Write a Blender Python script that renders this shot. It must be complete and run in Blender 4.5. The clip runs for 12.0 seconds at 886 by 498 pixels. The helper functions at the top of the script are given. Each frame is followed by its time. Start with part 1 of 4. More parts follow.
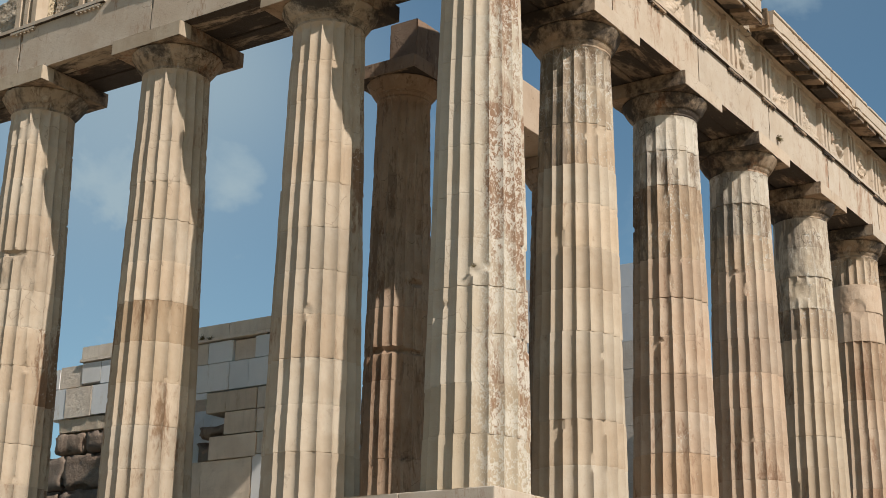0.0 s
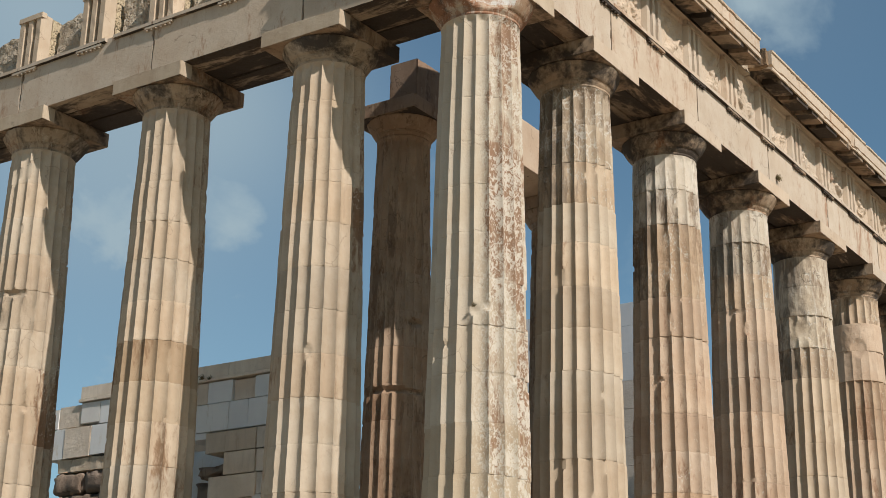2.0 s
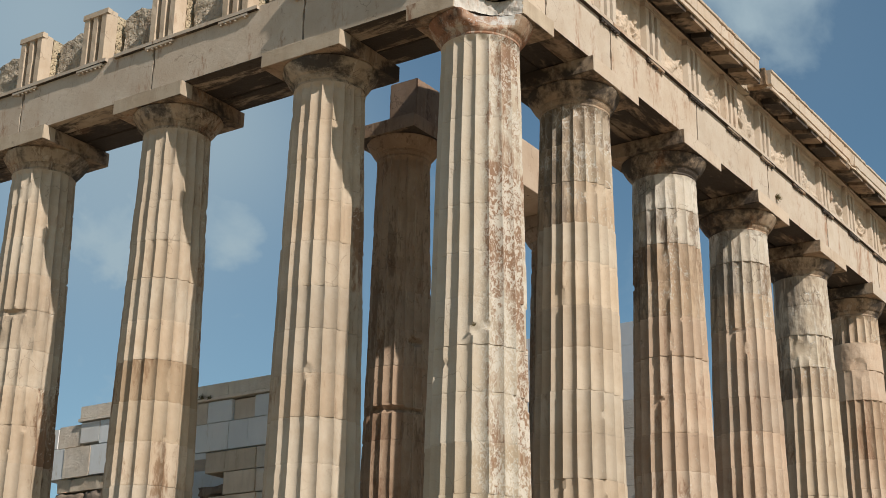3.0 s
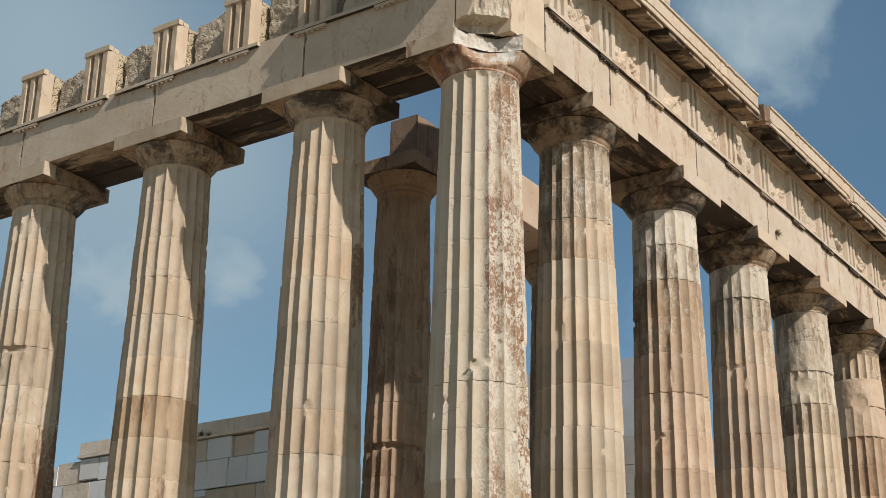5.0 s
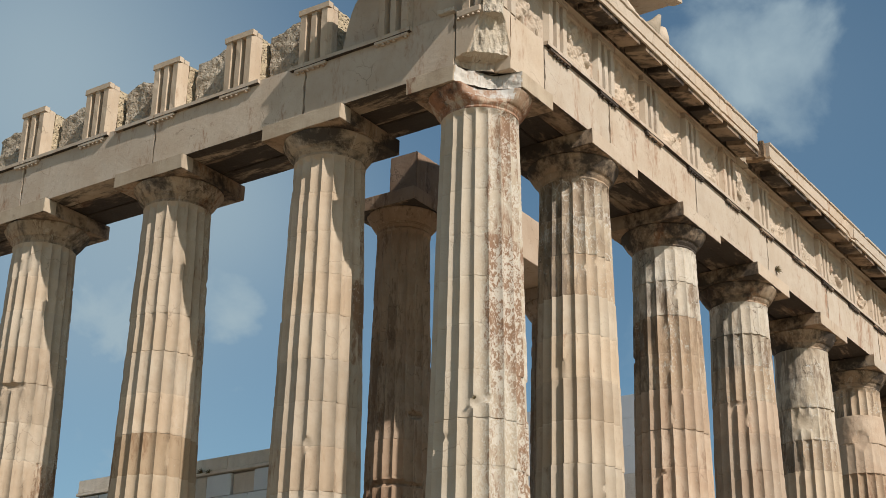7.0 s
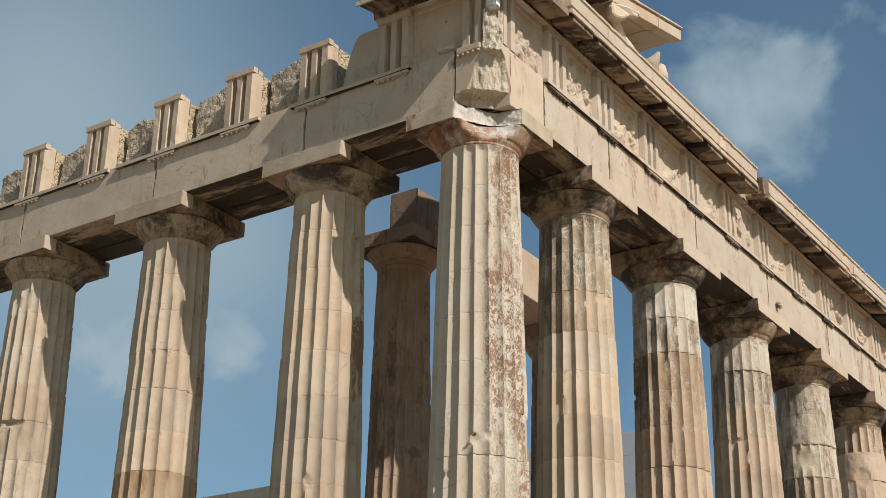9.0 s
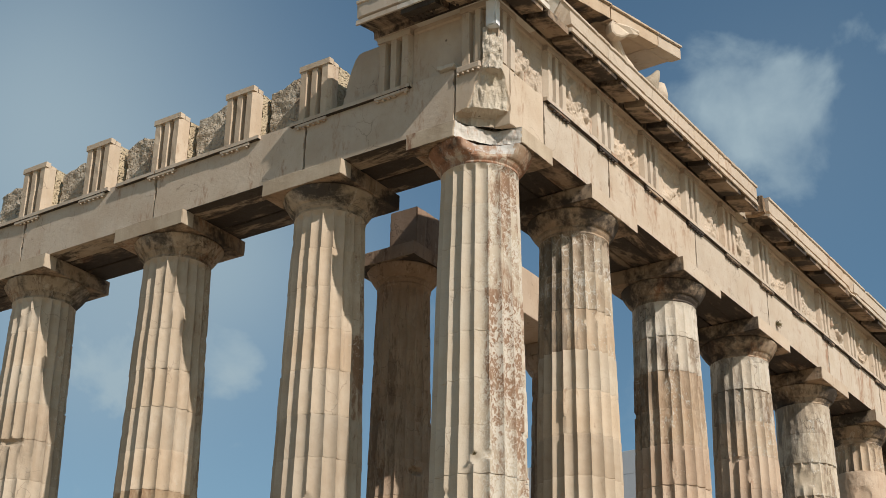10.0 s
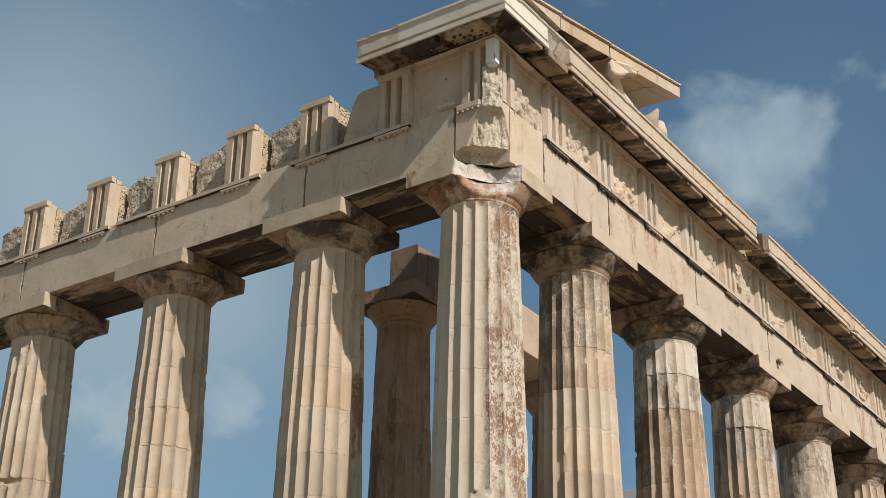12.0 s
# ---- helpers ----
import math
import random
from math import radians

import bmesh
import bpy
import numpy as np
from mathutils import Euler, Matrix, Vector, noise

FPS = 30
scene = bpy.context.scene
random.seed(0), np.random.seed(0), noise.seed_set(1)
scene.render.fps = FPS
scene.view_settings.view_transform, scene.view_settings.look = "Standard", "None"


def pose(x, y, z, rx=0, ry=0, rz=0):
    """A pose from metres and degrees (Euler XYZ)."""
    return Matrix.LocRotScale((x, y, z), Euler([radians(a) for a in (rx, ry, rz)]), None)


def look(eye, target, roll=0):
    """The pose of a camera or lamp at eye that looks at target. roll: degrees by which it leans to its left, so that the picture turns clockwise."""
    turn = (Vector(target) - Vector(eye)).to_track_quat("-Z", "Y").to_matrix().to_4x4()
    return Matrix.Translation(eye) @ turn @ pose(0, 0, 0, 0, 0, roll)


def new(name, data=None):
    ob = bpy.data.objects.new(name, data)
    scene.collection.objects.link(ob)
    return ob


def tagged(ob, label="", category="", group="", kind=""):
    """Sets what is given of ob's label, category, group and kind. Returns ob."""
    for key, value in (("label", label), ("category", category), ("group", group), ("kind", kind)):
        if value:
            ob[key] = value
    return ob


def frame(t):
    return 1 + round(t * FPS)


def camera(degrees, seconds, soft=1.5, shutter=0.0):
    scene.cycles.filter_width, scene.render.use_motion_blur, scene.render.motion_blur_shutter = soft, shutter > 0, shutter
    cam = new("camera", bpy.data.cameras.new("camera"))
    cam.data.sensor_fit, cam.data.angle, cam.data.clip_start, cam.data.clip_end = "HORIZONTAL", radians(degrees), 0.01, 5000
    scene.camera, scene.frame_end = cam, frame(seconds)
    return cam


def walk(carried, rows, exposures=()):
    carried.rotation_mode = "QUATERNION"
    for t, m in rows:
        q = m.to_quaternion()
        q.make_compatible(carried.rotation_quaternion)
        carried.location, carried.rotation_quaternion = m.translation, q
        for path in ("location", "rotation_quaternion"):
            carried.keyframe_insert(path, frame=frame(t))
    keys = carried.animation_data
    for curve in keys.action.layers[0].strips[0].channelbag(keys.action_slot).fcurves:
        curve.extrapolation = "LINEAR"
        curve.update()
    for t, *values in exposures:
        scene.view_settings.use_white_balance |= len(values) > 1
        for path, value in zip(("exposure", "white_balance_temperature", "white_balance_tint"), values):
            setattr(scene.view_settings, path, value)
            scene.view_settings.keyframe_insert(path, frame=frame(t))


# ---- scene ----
# ---- camera: a tripod on the ground off the corner of the temple, tilting slowly upward ----
cam = camera(33.64, 12.0, soft=0.6)
EYE = (-21.172, -13.713, -3.482)
TILTS = [(0.0, 17.449), (0.5, 17.855), (1.0, 18.219), (1.5, 18.613), (2.0, 18.987), (2.5, 19.368), (3.0, 19.742),
         (5.0, 21.149), (5.5, 21.502), (6.0, 21.861), (6.5, 22.208), (7.0, 22.578), (9.0, 24.008), (9.5, 24.362),
         (10.0, 24.729), (10.5, 25.100), (11.0, 25.483), (11.5, 25.846), (12.0, 26.215)]
walk(cam, [(t, pose(*EYE, 90 + tilt, 0, -55.624 + 0.1526 * t / 12) @ pose(0, 0, 0, 0, 0, 1.036 - 0.1733 * t / 12))
           for t, tilt in TILTS], exposures=[(0.0, 0.18, 6350, 12.5), (12.0, 0.18, 6350, 12.5)])

# ---- sky, clouds and sun ----
SUN_OFF, SUN_UP = radians(13.6), radians(40)
SUN_DIR = Vector((-math.sin(SUN_OFF) * math.cos(SUN_UP), -math.cos(SUN_OFF) * math.cos(SUN_UP), math.sin(SUN_UP)))
sun_data = bpy.data.lights.new("sun", "SUN")
sun_data.energy, sun_data.angle, sun_data.color = 4.7, radians(0.53), (1.0, 0.93, 0.83)
sun = new("sun", sun_data)
sun.matrix_world = look(SUN_DIR * 60, (0, 0, 0))


def build_sky():
    world = bpy.data.worlds.new("sky")
    scene.world = world
    world.use_nodes = True
    nt = world.node_tree
    nt.nodes.clear()

    def node(kind, **values):
        n = nt.nodes.new(kind)
        for key, value in values.items():
            n.inputs[key].default_value = value
        return n

    def link(a, b):
        nt.links.new(a, b)

    def maths(op, a, b=None):
        n = nt.nodes.new("ShaderNodeMath")
        n.operation = op
        for k, v in enumerate((a, b)):
            if v is None:
                continue
            if isinstance(v, (int, float)):
                n.inputs[k].default_value = v
            else:
                link(v, n.inputs[k])
        return n.outputs[0]

    sky = nt.nodes.new("ShaderNodeTexSky")
    sky.sky_type, sky.sun_disc = "NISHITA", False
    sky.sun_elevation, sky.sun_rotation = SUN_UP, math.pi + SUN_OFF
    sky.air_density, sky.dust_density, sky.ozone_density = 1.0, 0.7, 1.5
    where = nt.nodes.new("ShaderNodeTexCoord").outputs["Generated"]
    puff = node("ShaderNodeTexNoise", Scale=11.0, Detail=8.0, Roughness=0.54, Distortion=0.35)
    broad = node("ShaderNodeTexNoise", Scale=2.2, Detail=3.0, Roughness=0.5)
    link(where, puff.inputs["Vector"])
    link(where, broad.inputs["Vector"])
    # drifting cumulus banks: direction, cosine-width, weight
    total = None
    for d, tight, weight in CLOUDS:
        n = nt.nodes.new("ShaderNodeVectorMath")
        n.operation = "DISTANCE"
        link(where, n.inputs[0])
        n.inputs[1].default_value = Vector(d).normalized()
        q = maths("MULTIPLY", n.outputs["Value"], 1.0 / tight)
        q = maths("MULTIPLY", q, q)
        q = maths("MULTIPLY", maths("POWER", 2.718, maths("MULTIPLY", q, -1.0)), weight)
        total = q if total is None else maths("ADD", total, q)
    haze = None
    for d, tight, weight in HAZE:
        n = nt.nodes.new("ShaderNodeVectorMath")
        n.operation = "DISTANCE"
        link(where, n.inputs[0])
        n.inputs[1].default_value = Vector(d).normalized()
        q = maths("MULTIPLY", n.outputs["Value"], 1.0 / tight)
        q = maths("MULTIPLY", maths("POWER", 2.718, maths("MULTIPLY", maths("MULTIPLY", q, q), -1.0)), weight)
        haze = q if haze is None else maths("ADD", haze, q)
    cover = maths("ADD", maths("MULTIPLY", broad.outputs["Fac"], 0.35), total)
    fac = maths("ADD", maths("MULTIPLY", puff.outputs["Fac"], 2.3), maths("SUBTRACT", cover, 1.47))
    ramp = nt.nodes.new("ShaderNodeMapRange")
    ramp.interpolation_type = "SMOOTHSTEP"
    for key, value in (("From Min", 0.0), ("From Max", 0.6), ("To Min", 0.0), ("To Max", 0.8)):
        ramp.inputs[key].default_value = value
    link(fac, ramp.inputs["Value"])
    mix = nt.nodes.new("ShaderNodeMix")
    mix.data_type = "RGBA"
    shade = node("ShaderNodeTexNoise", Scale=17.0, Detail=5.0, Roughness=0.55, Distortion=0.2)
    link(where, shade.inputs["Vector"])
    thick = maths("MULTIPLY", ramp.outputs["Result"], maths("ADD", maths("MULTIPLY", shade.outputs["Fac"], 1.9), 0.02))
    soft = maths("MULTIPLY", haze, maths("ADD", maths("MULTIPLY", broad.outputs["Fac"], 0.8), 0.6))
    both = maths("MINIMUM", maths("MAXIMUM", thick, soft), 0.92)
    link(both, mix.inputs["Factor"])
    hue = nt.nodes.new("ShaderNodeMix")
    hue.data_type, hue.blend_type = "RGBA", "MULTIPLY"
    hue.inputs["Factor"].default_value = 1.0
    link(sky.outputs["Color"], hue.inputs["A"])
    hue.inputs["B"].default_value = (0.88, 1.085, 1.0, 1)
    link(hue.outputs["Result"], mix.inputs["A"])
    mix.inputs["B"].default_value = (4.02, 5.2, 5.65, 1)
    back = node("ShaderNodeBackground", Strength=0.078)
    link(mix.outputs["Result"], back.inputs["Color"])
    out = nt.nodes.new("ShaderNodeOutputWorld")
    link(back.outputs[0], out.inputs[0])


CLOUDS = [((0.795, 0.325, 0.512), 0.042, 0.26), ((0.818, 0.300, 0.492), 0.055, 0.27), ((0.838, 0.262, 0.480), 0.055, 0.22), ((0.846, 0.288, 0.447), 0.045, 0.15),
          ((0.862, 0.235, 0.448), 0.05, 0.13), ((0.545, 0.690, 0.475), 0.12, 0.18), ((0.631, 0.702, 0.333), 0.045, 0.44), ((0.695, 0.637, 0.333), 0.040, 0.43),
          ((0.682, 0.641, 0.354), 0.020, 0.32), ((0.709, 0.645, 0.284), 0.026, 0.34), ((0.62, 0.70, 0.40), 0.05, 0.24), ((0.778, 0.287, 0.560), 0.03, 0.08), ((0.684, 0.700, 0.20), 0.12, 0.26),
          ((0.800, 0.235, 0.552), 0.045, -0.30)]
HAZE = [((0.545, 0.690, 0.468), 0.135, 0.82), ((0.62, 0.74, 0.25), 0.15, 0.12), ((0.668, 0.622, 0.404), 0.07, 0.46), ((0.627, 0.700, 0.345), 0.06, 0.24),
        ((0.825, 0.290, 0.485), 0.085, 0.10), ((0.70, 0.64, 0.30), 0.16, 0.14)]
build_sky()


# ---- materials ----
def stone(name, pale, warm, stain, bare, crust_shade=0.0, flake=0.0, toward=None, bump=0.5, speck=0.35, streak=0.4, veins=0.0, holes=0.0, apart=3.0, cracks=0.0, relief=0.03, soot=0.0, scour=0.0, smear=(1, 1, 1),
          flake_size=19.0, flake_edge=0.35, pocks=0.0, dark_side=None):
    """Weathered marble: two-tone body, broad patina, flaked bare patches, black crusting that also paints in shade,
    pits and fine relief.
    The object's colour tints it and its alpha says how much patina it carries."""
    m = bpy.data.materials.new(name)
    m.use_nodes = True
    nt = m.node_tree
    bsdf = nt.nodes["Principled BSDF"]
    bsdf.inputs["Specular IOR Level"].default_value = 0.25
    geo = nt.nodes.new("ShaderNodeNewGeometry")
    info = nt.nodes.new("ShaderNodeObjectInfo")

    def link(a, b):
        nt.links.new(a, b)

    def maths(op, a, b=None, clamp=False):
        n = nt.nodes.new("ShaderNodeMath")
        n.operation, n.use_clamp = op, clamp
        for k, v in enumerate((a, b)):
            if v is None:
                continue
            if isinstance(v, (int, float)):
                n.inputs[k].default_value = v
            else:
                link(v, n.inputs[k])
        return n.outputs[0]

    def grain(scale, detail=4.0, rough=0.55, squash=(1, 1, 1), distort=0.0):
        mp = nt.nodes.new("ShaderNodeMapping")
        mp.inputs["Scale"].default_value = squash
        link(shifted, mp.inputs["Vector"])
        n = nt.nodes.new("ShaderNodeTexNoise")
        for key, value in (("Scale", scale), ("Detail", detail), ("Roughness", rough), ("Distortion", distort)):
            n.inputs[key].default_value = value
        link(mp.outputs[0], n.inputs["Vector"])
        return n.outputs["Fac"]

    def step(v, lo, hi, top=1.0):
        n = nt.nodes.new("ShaderNodeMapRange")
        n.interpolation_type = "SMOOTHSTEP"
        for key, value in (("From Min", lo), ("From Max", hi), ("To Min", 0.0), ("To Max", top)):
            n.inputs[key].default_value = value
        link(v, n.inputs["Value"])
        return n.outputs["Result"]

    def blend(fac, a, b, mode="MIX"):
        n = nt.nodes.new("ShaderNodeMix")
        n.data_type, n.blend_type = "RGBA", mode
        for key, v in (("Factor", fac), ("A", a), ("B", b)):
            if isinstance(v, (int, float)):
                n.inputs[key].default_value = v
            elif isinstance(v, tuple):
                n.inputs[key].default_value = (*v, 1)
            else:
                link(v, n.inputs[key])
        return n.outputs["Result"]

    # every piece of stone takes its own patch of the pattern
    off = nt.nodes.new("ShaderNodeVectorMath")
    off.operation = "MULTIPLY_ADD"
    comb = nt.nodes.new("ShaderNodeCombineXYZ")
    link(info.outputs["Random"], comb.inputs[0])
    link(info.outputs["Random"], comb.inputs[2])
    link(comb.outputs[0], off.inputs[0])
    off.inputs[1].default_value = (apart, 0.0, apart * 0.7)
    link(geo.outputs["Position"], off.inputs[2])
    shifted = off.outputs[0]

    body = blend(step(grain(1.3, 5, 0.6), 0.34, 0.66), pale, warm)
    body = blend(step(grain(5.0, 4, 0.6, (1, 1, 0.22)), 0.45, 0.75, streak), body, tuple(0.72 * c for c in warm))
    body = blend(1.0, body, info.outputs["Color"], "MULTIPLY")
    var = maths("ADD", maths("MULTIPLY", info.outputs["Random"], 0.10), 0.95)
    vc = nt.nodes.new("ShaderNodeCombineColor")
    for k in range(3):
        link(var, vc.inputs[k])
    body = blend(1.0, body, vc.outputs[0], "MULTIPLY")
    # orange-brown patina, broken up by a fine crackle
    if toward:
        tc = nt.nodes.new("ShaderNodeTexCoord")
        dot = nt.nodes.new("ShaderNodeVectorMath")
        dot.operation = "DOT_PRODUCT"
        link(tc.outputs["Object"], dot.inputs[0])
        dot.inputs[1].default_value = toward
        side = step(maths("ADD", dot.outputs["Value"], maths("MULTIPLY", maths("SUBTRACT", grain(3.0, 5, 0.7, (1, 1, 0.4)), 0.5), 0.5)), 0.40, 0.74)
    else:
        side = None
    big = grain(0.9, 4, 0.6, (1.6, 1.6, 0.38), 0.3)
    fine = grain(9.0, 6, 0.7, (1.3, 1.3, 0.42), 0.6)
    pat = maths("ADD", maths("MULTIPLY", big, 1.0), maths("MULTIPLY", fine, 0.55))
    pat = maths("ADD", pat, maths("MULTIPLY", maths("SUBTRACT", info.outputs["Alpha"], 0.5), 0.5))
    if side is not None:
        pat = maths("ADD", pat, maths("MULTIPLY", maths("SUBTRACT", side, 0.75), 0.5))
    pat = step(pat, 0.82, 1.0, 0.9)
    body = blend(pat, body, stain)
    # bare flaked marble
    fl = maths("ADD", grain(flake_size, 6, 0.72, (1.1, 1.1, 0.5 if flake_size > 15 else 0.75), 0.6 if flake_size > 15 else 1.1), maths("MULTIPLY", grain(1.6, 3), 0.5))
    fl = step(maths("ADD", fl, flake - 0.3), 0.72, 0.80, 0.85)
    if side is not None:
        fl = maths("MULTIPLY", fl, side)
    body = blend(fl, body, bare)
    # pits and specks
    pit = step(grain(46.0, 3, 0.6), 0.62, 0.72, speck)
    body = blend(pit, body, tuple(0.45 * c for c in warm))
    if veins > 0:
        vo = nt.nodes.new("ShaderNodeTexVoronoi")
        vo.feature = "DISTANCE_TO_EDGE"
        vo.inputs["Scale"].default_value = 3.2
        mp = nt.nodes.new("ShaderNodeMapping")
        mp.inputs["Scale"].default_value = (1.6, 1.6, 0.9)
        wob = nt.nodes.new("ShaderNodeVectorMath")
        wob.operation = "ADD"
        link(shifted, wob.inputs[0])
        wn = nt.nodes.new("ShaderNodeTexNoise")
        wn.inputs["Scale"].default_value = 5.0
        link(shifted, wn.inputs["Vector"])
        wsc = nt.nodes.new("ShaderNodeVectorMath")
        wsc.operation = "SCALE"
        wsc.inputs["Scale"].default_value = 0.22
        link(wn.outputs["Color"], wsc.inputs[0])
        link(wsc.outputs[0], wob.inputs[1])
        link(wob.outputs[0], mp.inputs["Vector"])
        link(mp.outputs[0], vo.inputs["Vector"])
        line = maths("SUBTRACT", 1.0, step(vo.outputs["Distance"], 0.02, 0.075), True)
        line = maths("MULTIPLY", line, step(grain(2.0, 3), 0.42, 0.58, veins))
        body = blend(line, body, bare)
    if cracks > 0:
        vc2 = nt.nodes.new("ShaderNodeTexVoronoi")
        vc2.feature = "DISTANCE_TO_EDGE"
        vc2.inputs["Scale"].default_value = 1.1
        bend = nt.nodes.new("ShaderNodeTexNoise")
        bend.inputs["Scale"].default_value, bend.inputs["Detail"].default_value = 3.0, 5.0
        link(shifted, bend.inputs["Vector"])
        mad = nt.nodes.new("ShaderNodeVectorMath")
        mad.operation = "MULTIPLY_ADD"
        link(bend.outputs["Color"], mad.inputs[0])
        mad.inputs[1].default_value = (0.5, 0.5, 0.5)
        link(shifted, mad.inputs[2])
        link(mad.outputs[0], vc2.inputs["Vector"])
        rift = maths("SUBTRACT", 1.0, step(vc2.outputs["Distance"], 0.003, 0.011), True)
        rift = maths("MULTIPLY", rift, step(grain(1.1, 3), 0.50, 0.60, cracks))
        body = blend(rift, body, (0.085, 0.058, 0.038))
    if holes > 0:
        vh = nt.nodes.new("ShaderNodeTexVoronoi")
        vh.inputs["Scale"].default_value = 1.15
        link(shifted, vh.inputs["Vector"])
        gone = maths("SUBTRACT", 1.0, step(vh.outputs["Distance"], 0.018, 0.045), True)
        body = blend(maths("MULTIPLY", gone, holes), body, (0.06, 0.042, 0.03))
        lo = step(grain(2.4, 6, 0.72, (1, 1, 0.5), 1.2), 0.58, 0.70, 0.45)
        body = blend(lo, body, tuple(0.8 * c for c in stain))
    if soot > 0:
        # rain-washed runs of soot and rust down the shaft, with pale scoured runs between them
        run = maths("ADD", grain(4.2, 5, 0.68, (1, 1, 0.13), 0.4), maths("MULTIPLY", grain(17.0, 4, 0.7, (1, 1, 0.35)), 0.35))
        where = maths("MULTIPLY", grain(0.7, 3, 0.5), 0.5)
        body = blend(step(maths("ADD", run, where), 0.985, 1.10, soot), body, (0.085, 0.05, 0.03))
        pale_run = maths("ADD", grain(5.1, 5, 0.68, (1.1, 0.9, 0.15), 0.5), maths("MULTIPLY", grain(21.0, 4, 0.7, (1, 1, 0.4)), 0.35))
        body = blend(step(pale_run, 0.76 - scour, 0.80 - scour, min(0.9, soot * (1.4 if scour else 0.8))), body, bare)
    if dark_side:
        # near-black streaks that run down one side of the shaft
        gc = nt.nodes.new("ShaderNodeTexCoord")
        gd = nt.nodes.new("ShaderNodeVectorMath")
        gd.operation = "DOT_PRODUCT"
        link(gc.outputs["Object"], gd.inputs[0])
        gd.inputs[1].default_value = dark_side
        patch = maths("ADD", grain(3.4, 6, 0.72, (1, 1, 0.22), 0.5), maths("MULTIPLY", grain(0.9, 3), 0.5))
        body = blend(step(maths("ADD", gd.outputs["Value"], maths("MULTIPLY", maths("SUBTRACT", patch, 0.75), 2.2)), 0.52, 0.90, 0.62), body, (0.065, 0.05, 0.038))
    # black crusting; high values also put the shade of undersides into the colour
    if crust_shade > 0:
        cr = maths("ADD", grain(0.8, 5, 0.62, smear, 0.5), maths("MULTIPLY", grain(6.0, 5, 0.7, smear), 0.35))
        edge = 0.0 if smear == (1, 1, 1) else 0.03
        cr = step(cr, 0.90 + edge - 0.34 * crust_shade, 1.06 - edge - 0.3 * crust_shade, 0.92)
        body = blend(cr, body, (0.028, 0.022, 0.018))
    link(body, bsdf.inputs["Base Color"])
    rough = maths("ADD", maths("MULTIPLY", fine, 0.2), 0.7)
    link(rough, bsdf.inputs["Roughness"])
    height = maths("ADD", maths("MULTIPLY", grain(11.0, 5, 0.65), 1.0), maths("MULTIPLY", grain(60.0, 3, 0.6), 0.25))
    height = maths("SUBTRACT", height, maths("MULTIPLY", fl, flake_edge))
    height = maths("SUBTRACT", height, maths("MULTIPLY", pit, 0.4))
    if pocks > 0:
        # coarse picked and weathered hollows
        hollow = nt.nodes.new("ShaderNodeTexVoronoi")
        hollow.inputs["Scale"].default_value = 13.0
        bent = nt.nodes.new("ShaderNodeVectorMath")
        bent.operation = "MULTIPLY_ADD"
        ripple = nt.nodes.new("ShaderNodeTexNoise")
        ripple.inputs["Scale"].default_value, ripple.inputs["Detail"].default_value = 9.0, 4.0
        link(shifted, ripple.inputs["Vector"])
        link(ripple.outputs["Color"], bent.inputs[0])
        bent.inputs[1].default_value = (0.12, 0.12, 0.12)
        link(shifted, bent.inputs[2])
        link(bent.outputs[0], hollow.inputs["Vector"])
        height = maths("ADD", height, maths("MULTIPLY", step(hollow.outputs["Distance"], 0.05, 0.5), pocks))
    bp = nt.nodes.new("ShaderNodeBump")
    bp.inputs["Strength"].default_value, bp.inputs["Distance"].default_value = bump, relief
    link(height, bp.inputs["Height"])
    link(bp.outputs[0], bsdf.inputs["Normal"])
    return m


CREAM, HONEY, BARE = (0.438, 0.356, 0.264), (0.378, 0.293, 0.205), (0.46, 0.40, 0.325)
M_SHAFT = stone("honey_marble", CREAM, HONEY, (0.20, 0.118, 0.064), BARE, flake=0.07, soot=0.07, bump=0.26, speck=0.28, streak=0.08, apart=0.0, cracks=0.12, crust_shade=0.03)
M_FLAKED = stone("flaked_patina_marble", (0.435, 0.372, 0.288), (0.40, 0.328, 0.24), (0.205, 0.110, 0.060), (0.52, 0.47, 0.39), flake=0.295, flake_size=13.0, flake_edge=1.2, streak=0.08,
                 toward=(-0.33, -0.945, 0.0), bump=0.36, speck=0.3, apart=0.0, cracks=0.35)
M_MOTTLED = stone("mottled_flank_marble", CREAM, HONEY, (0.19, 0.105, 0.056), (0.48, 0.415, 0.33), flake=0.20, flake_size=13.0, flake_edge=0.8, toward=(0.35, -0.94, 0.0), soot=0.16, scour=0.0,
                  bump=0.34, speck=0.35, streak=0.10, apart=0.0, cracks=0.35, crust_shade=0.06)
M_STREAKED = stone("brown_streaked_marble", (0.42, 0.335, 0.245), (0.345, 0.25, 0.165), (0.165, 0.095, 0.054), (0.52, 0.475, 0.40), flake=0.20, flake_size=12.0, flake_edge=1.0, crust_shade=0.08,
                   soot=0.24, scour=0.0, bump=0.42, streak=0.25, apart=0.0, cracks=0.4, dark_side=(-0.85, 0.53, 0.0))
M_ROSY = stone("rosy_tan_marble", (0.425, 0.322, 0.232), (0.37, 0.262, 0.178), (0.225, 0.13, 0.078), (0.50, 0.435, 0.35), flake=0.15, flake_size=15.0, flake_edge=0.8, soot=0.09, bump=0.36, speck=0.35,
               streak=0.10, apart=0.0, cracks=0.25, crust_shade=0.03)
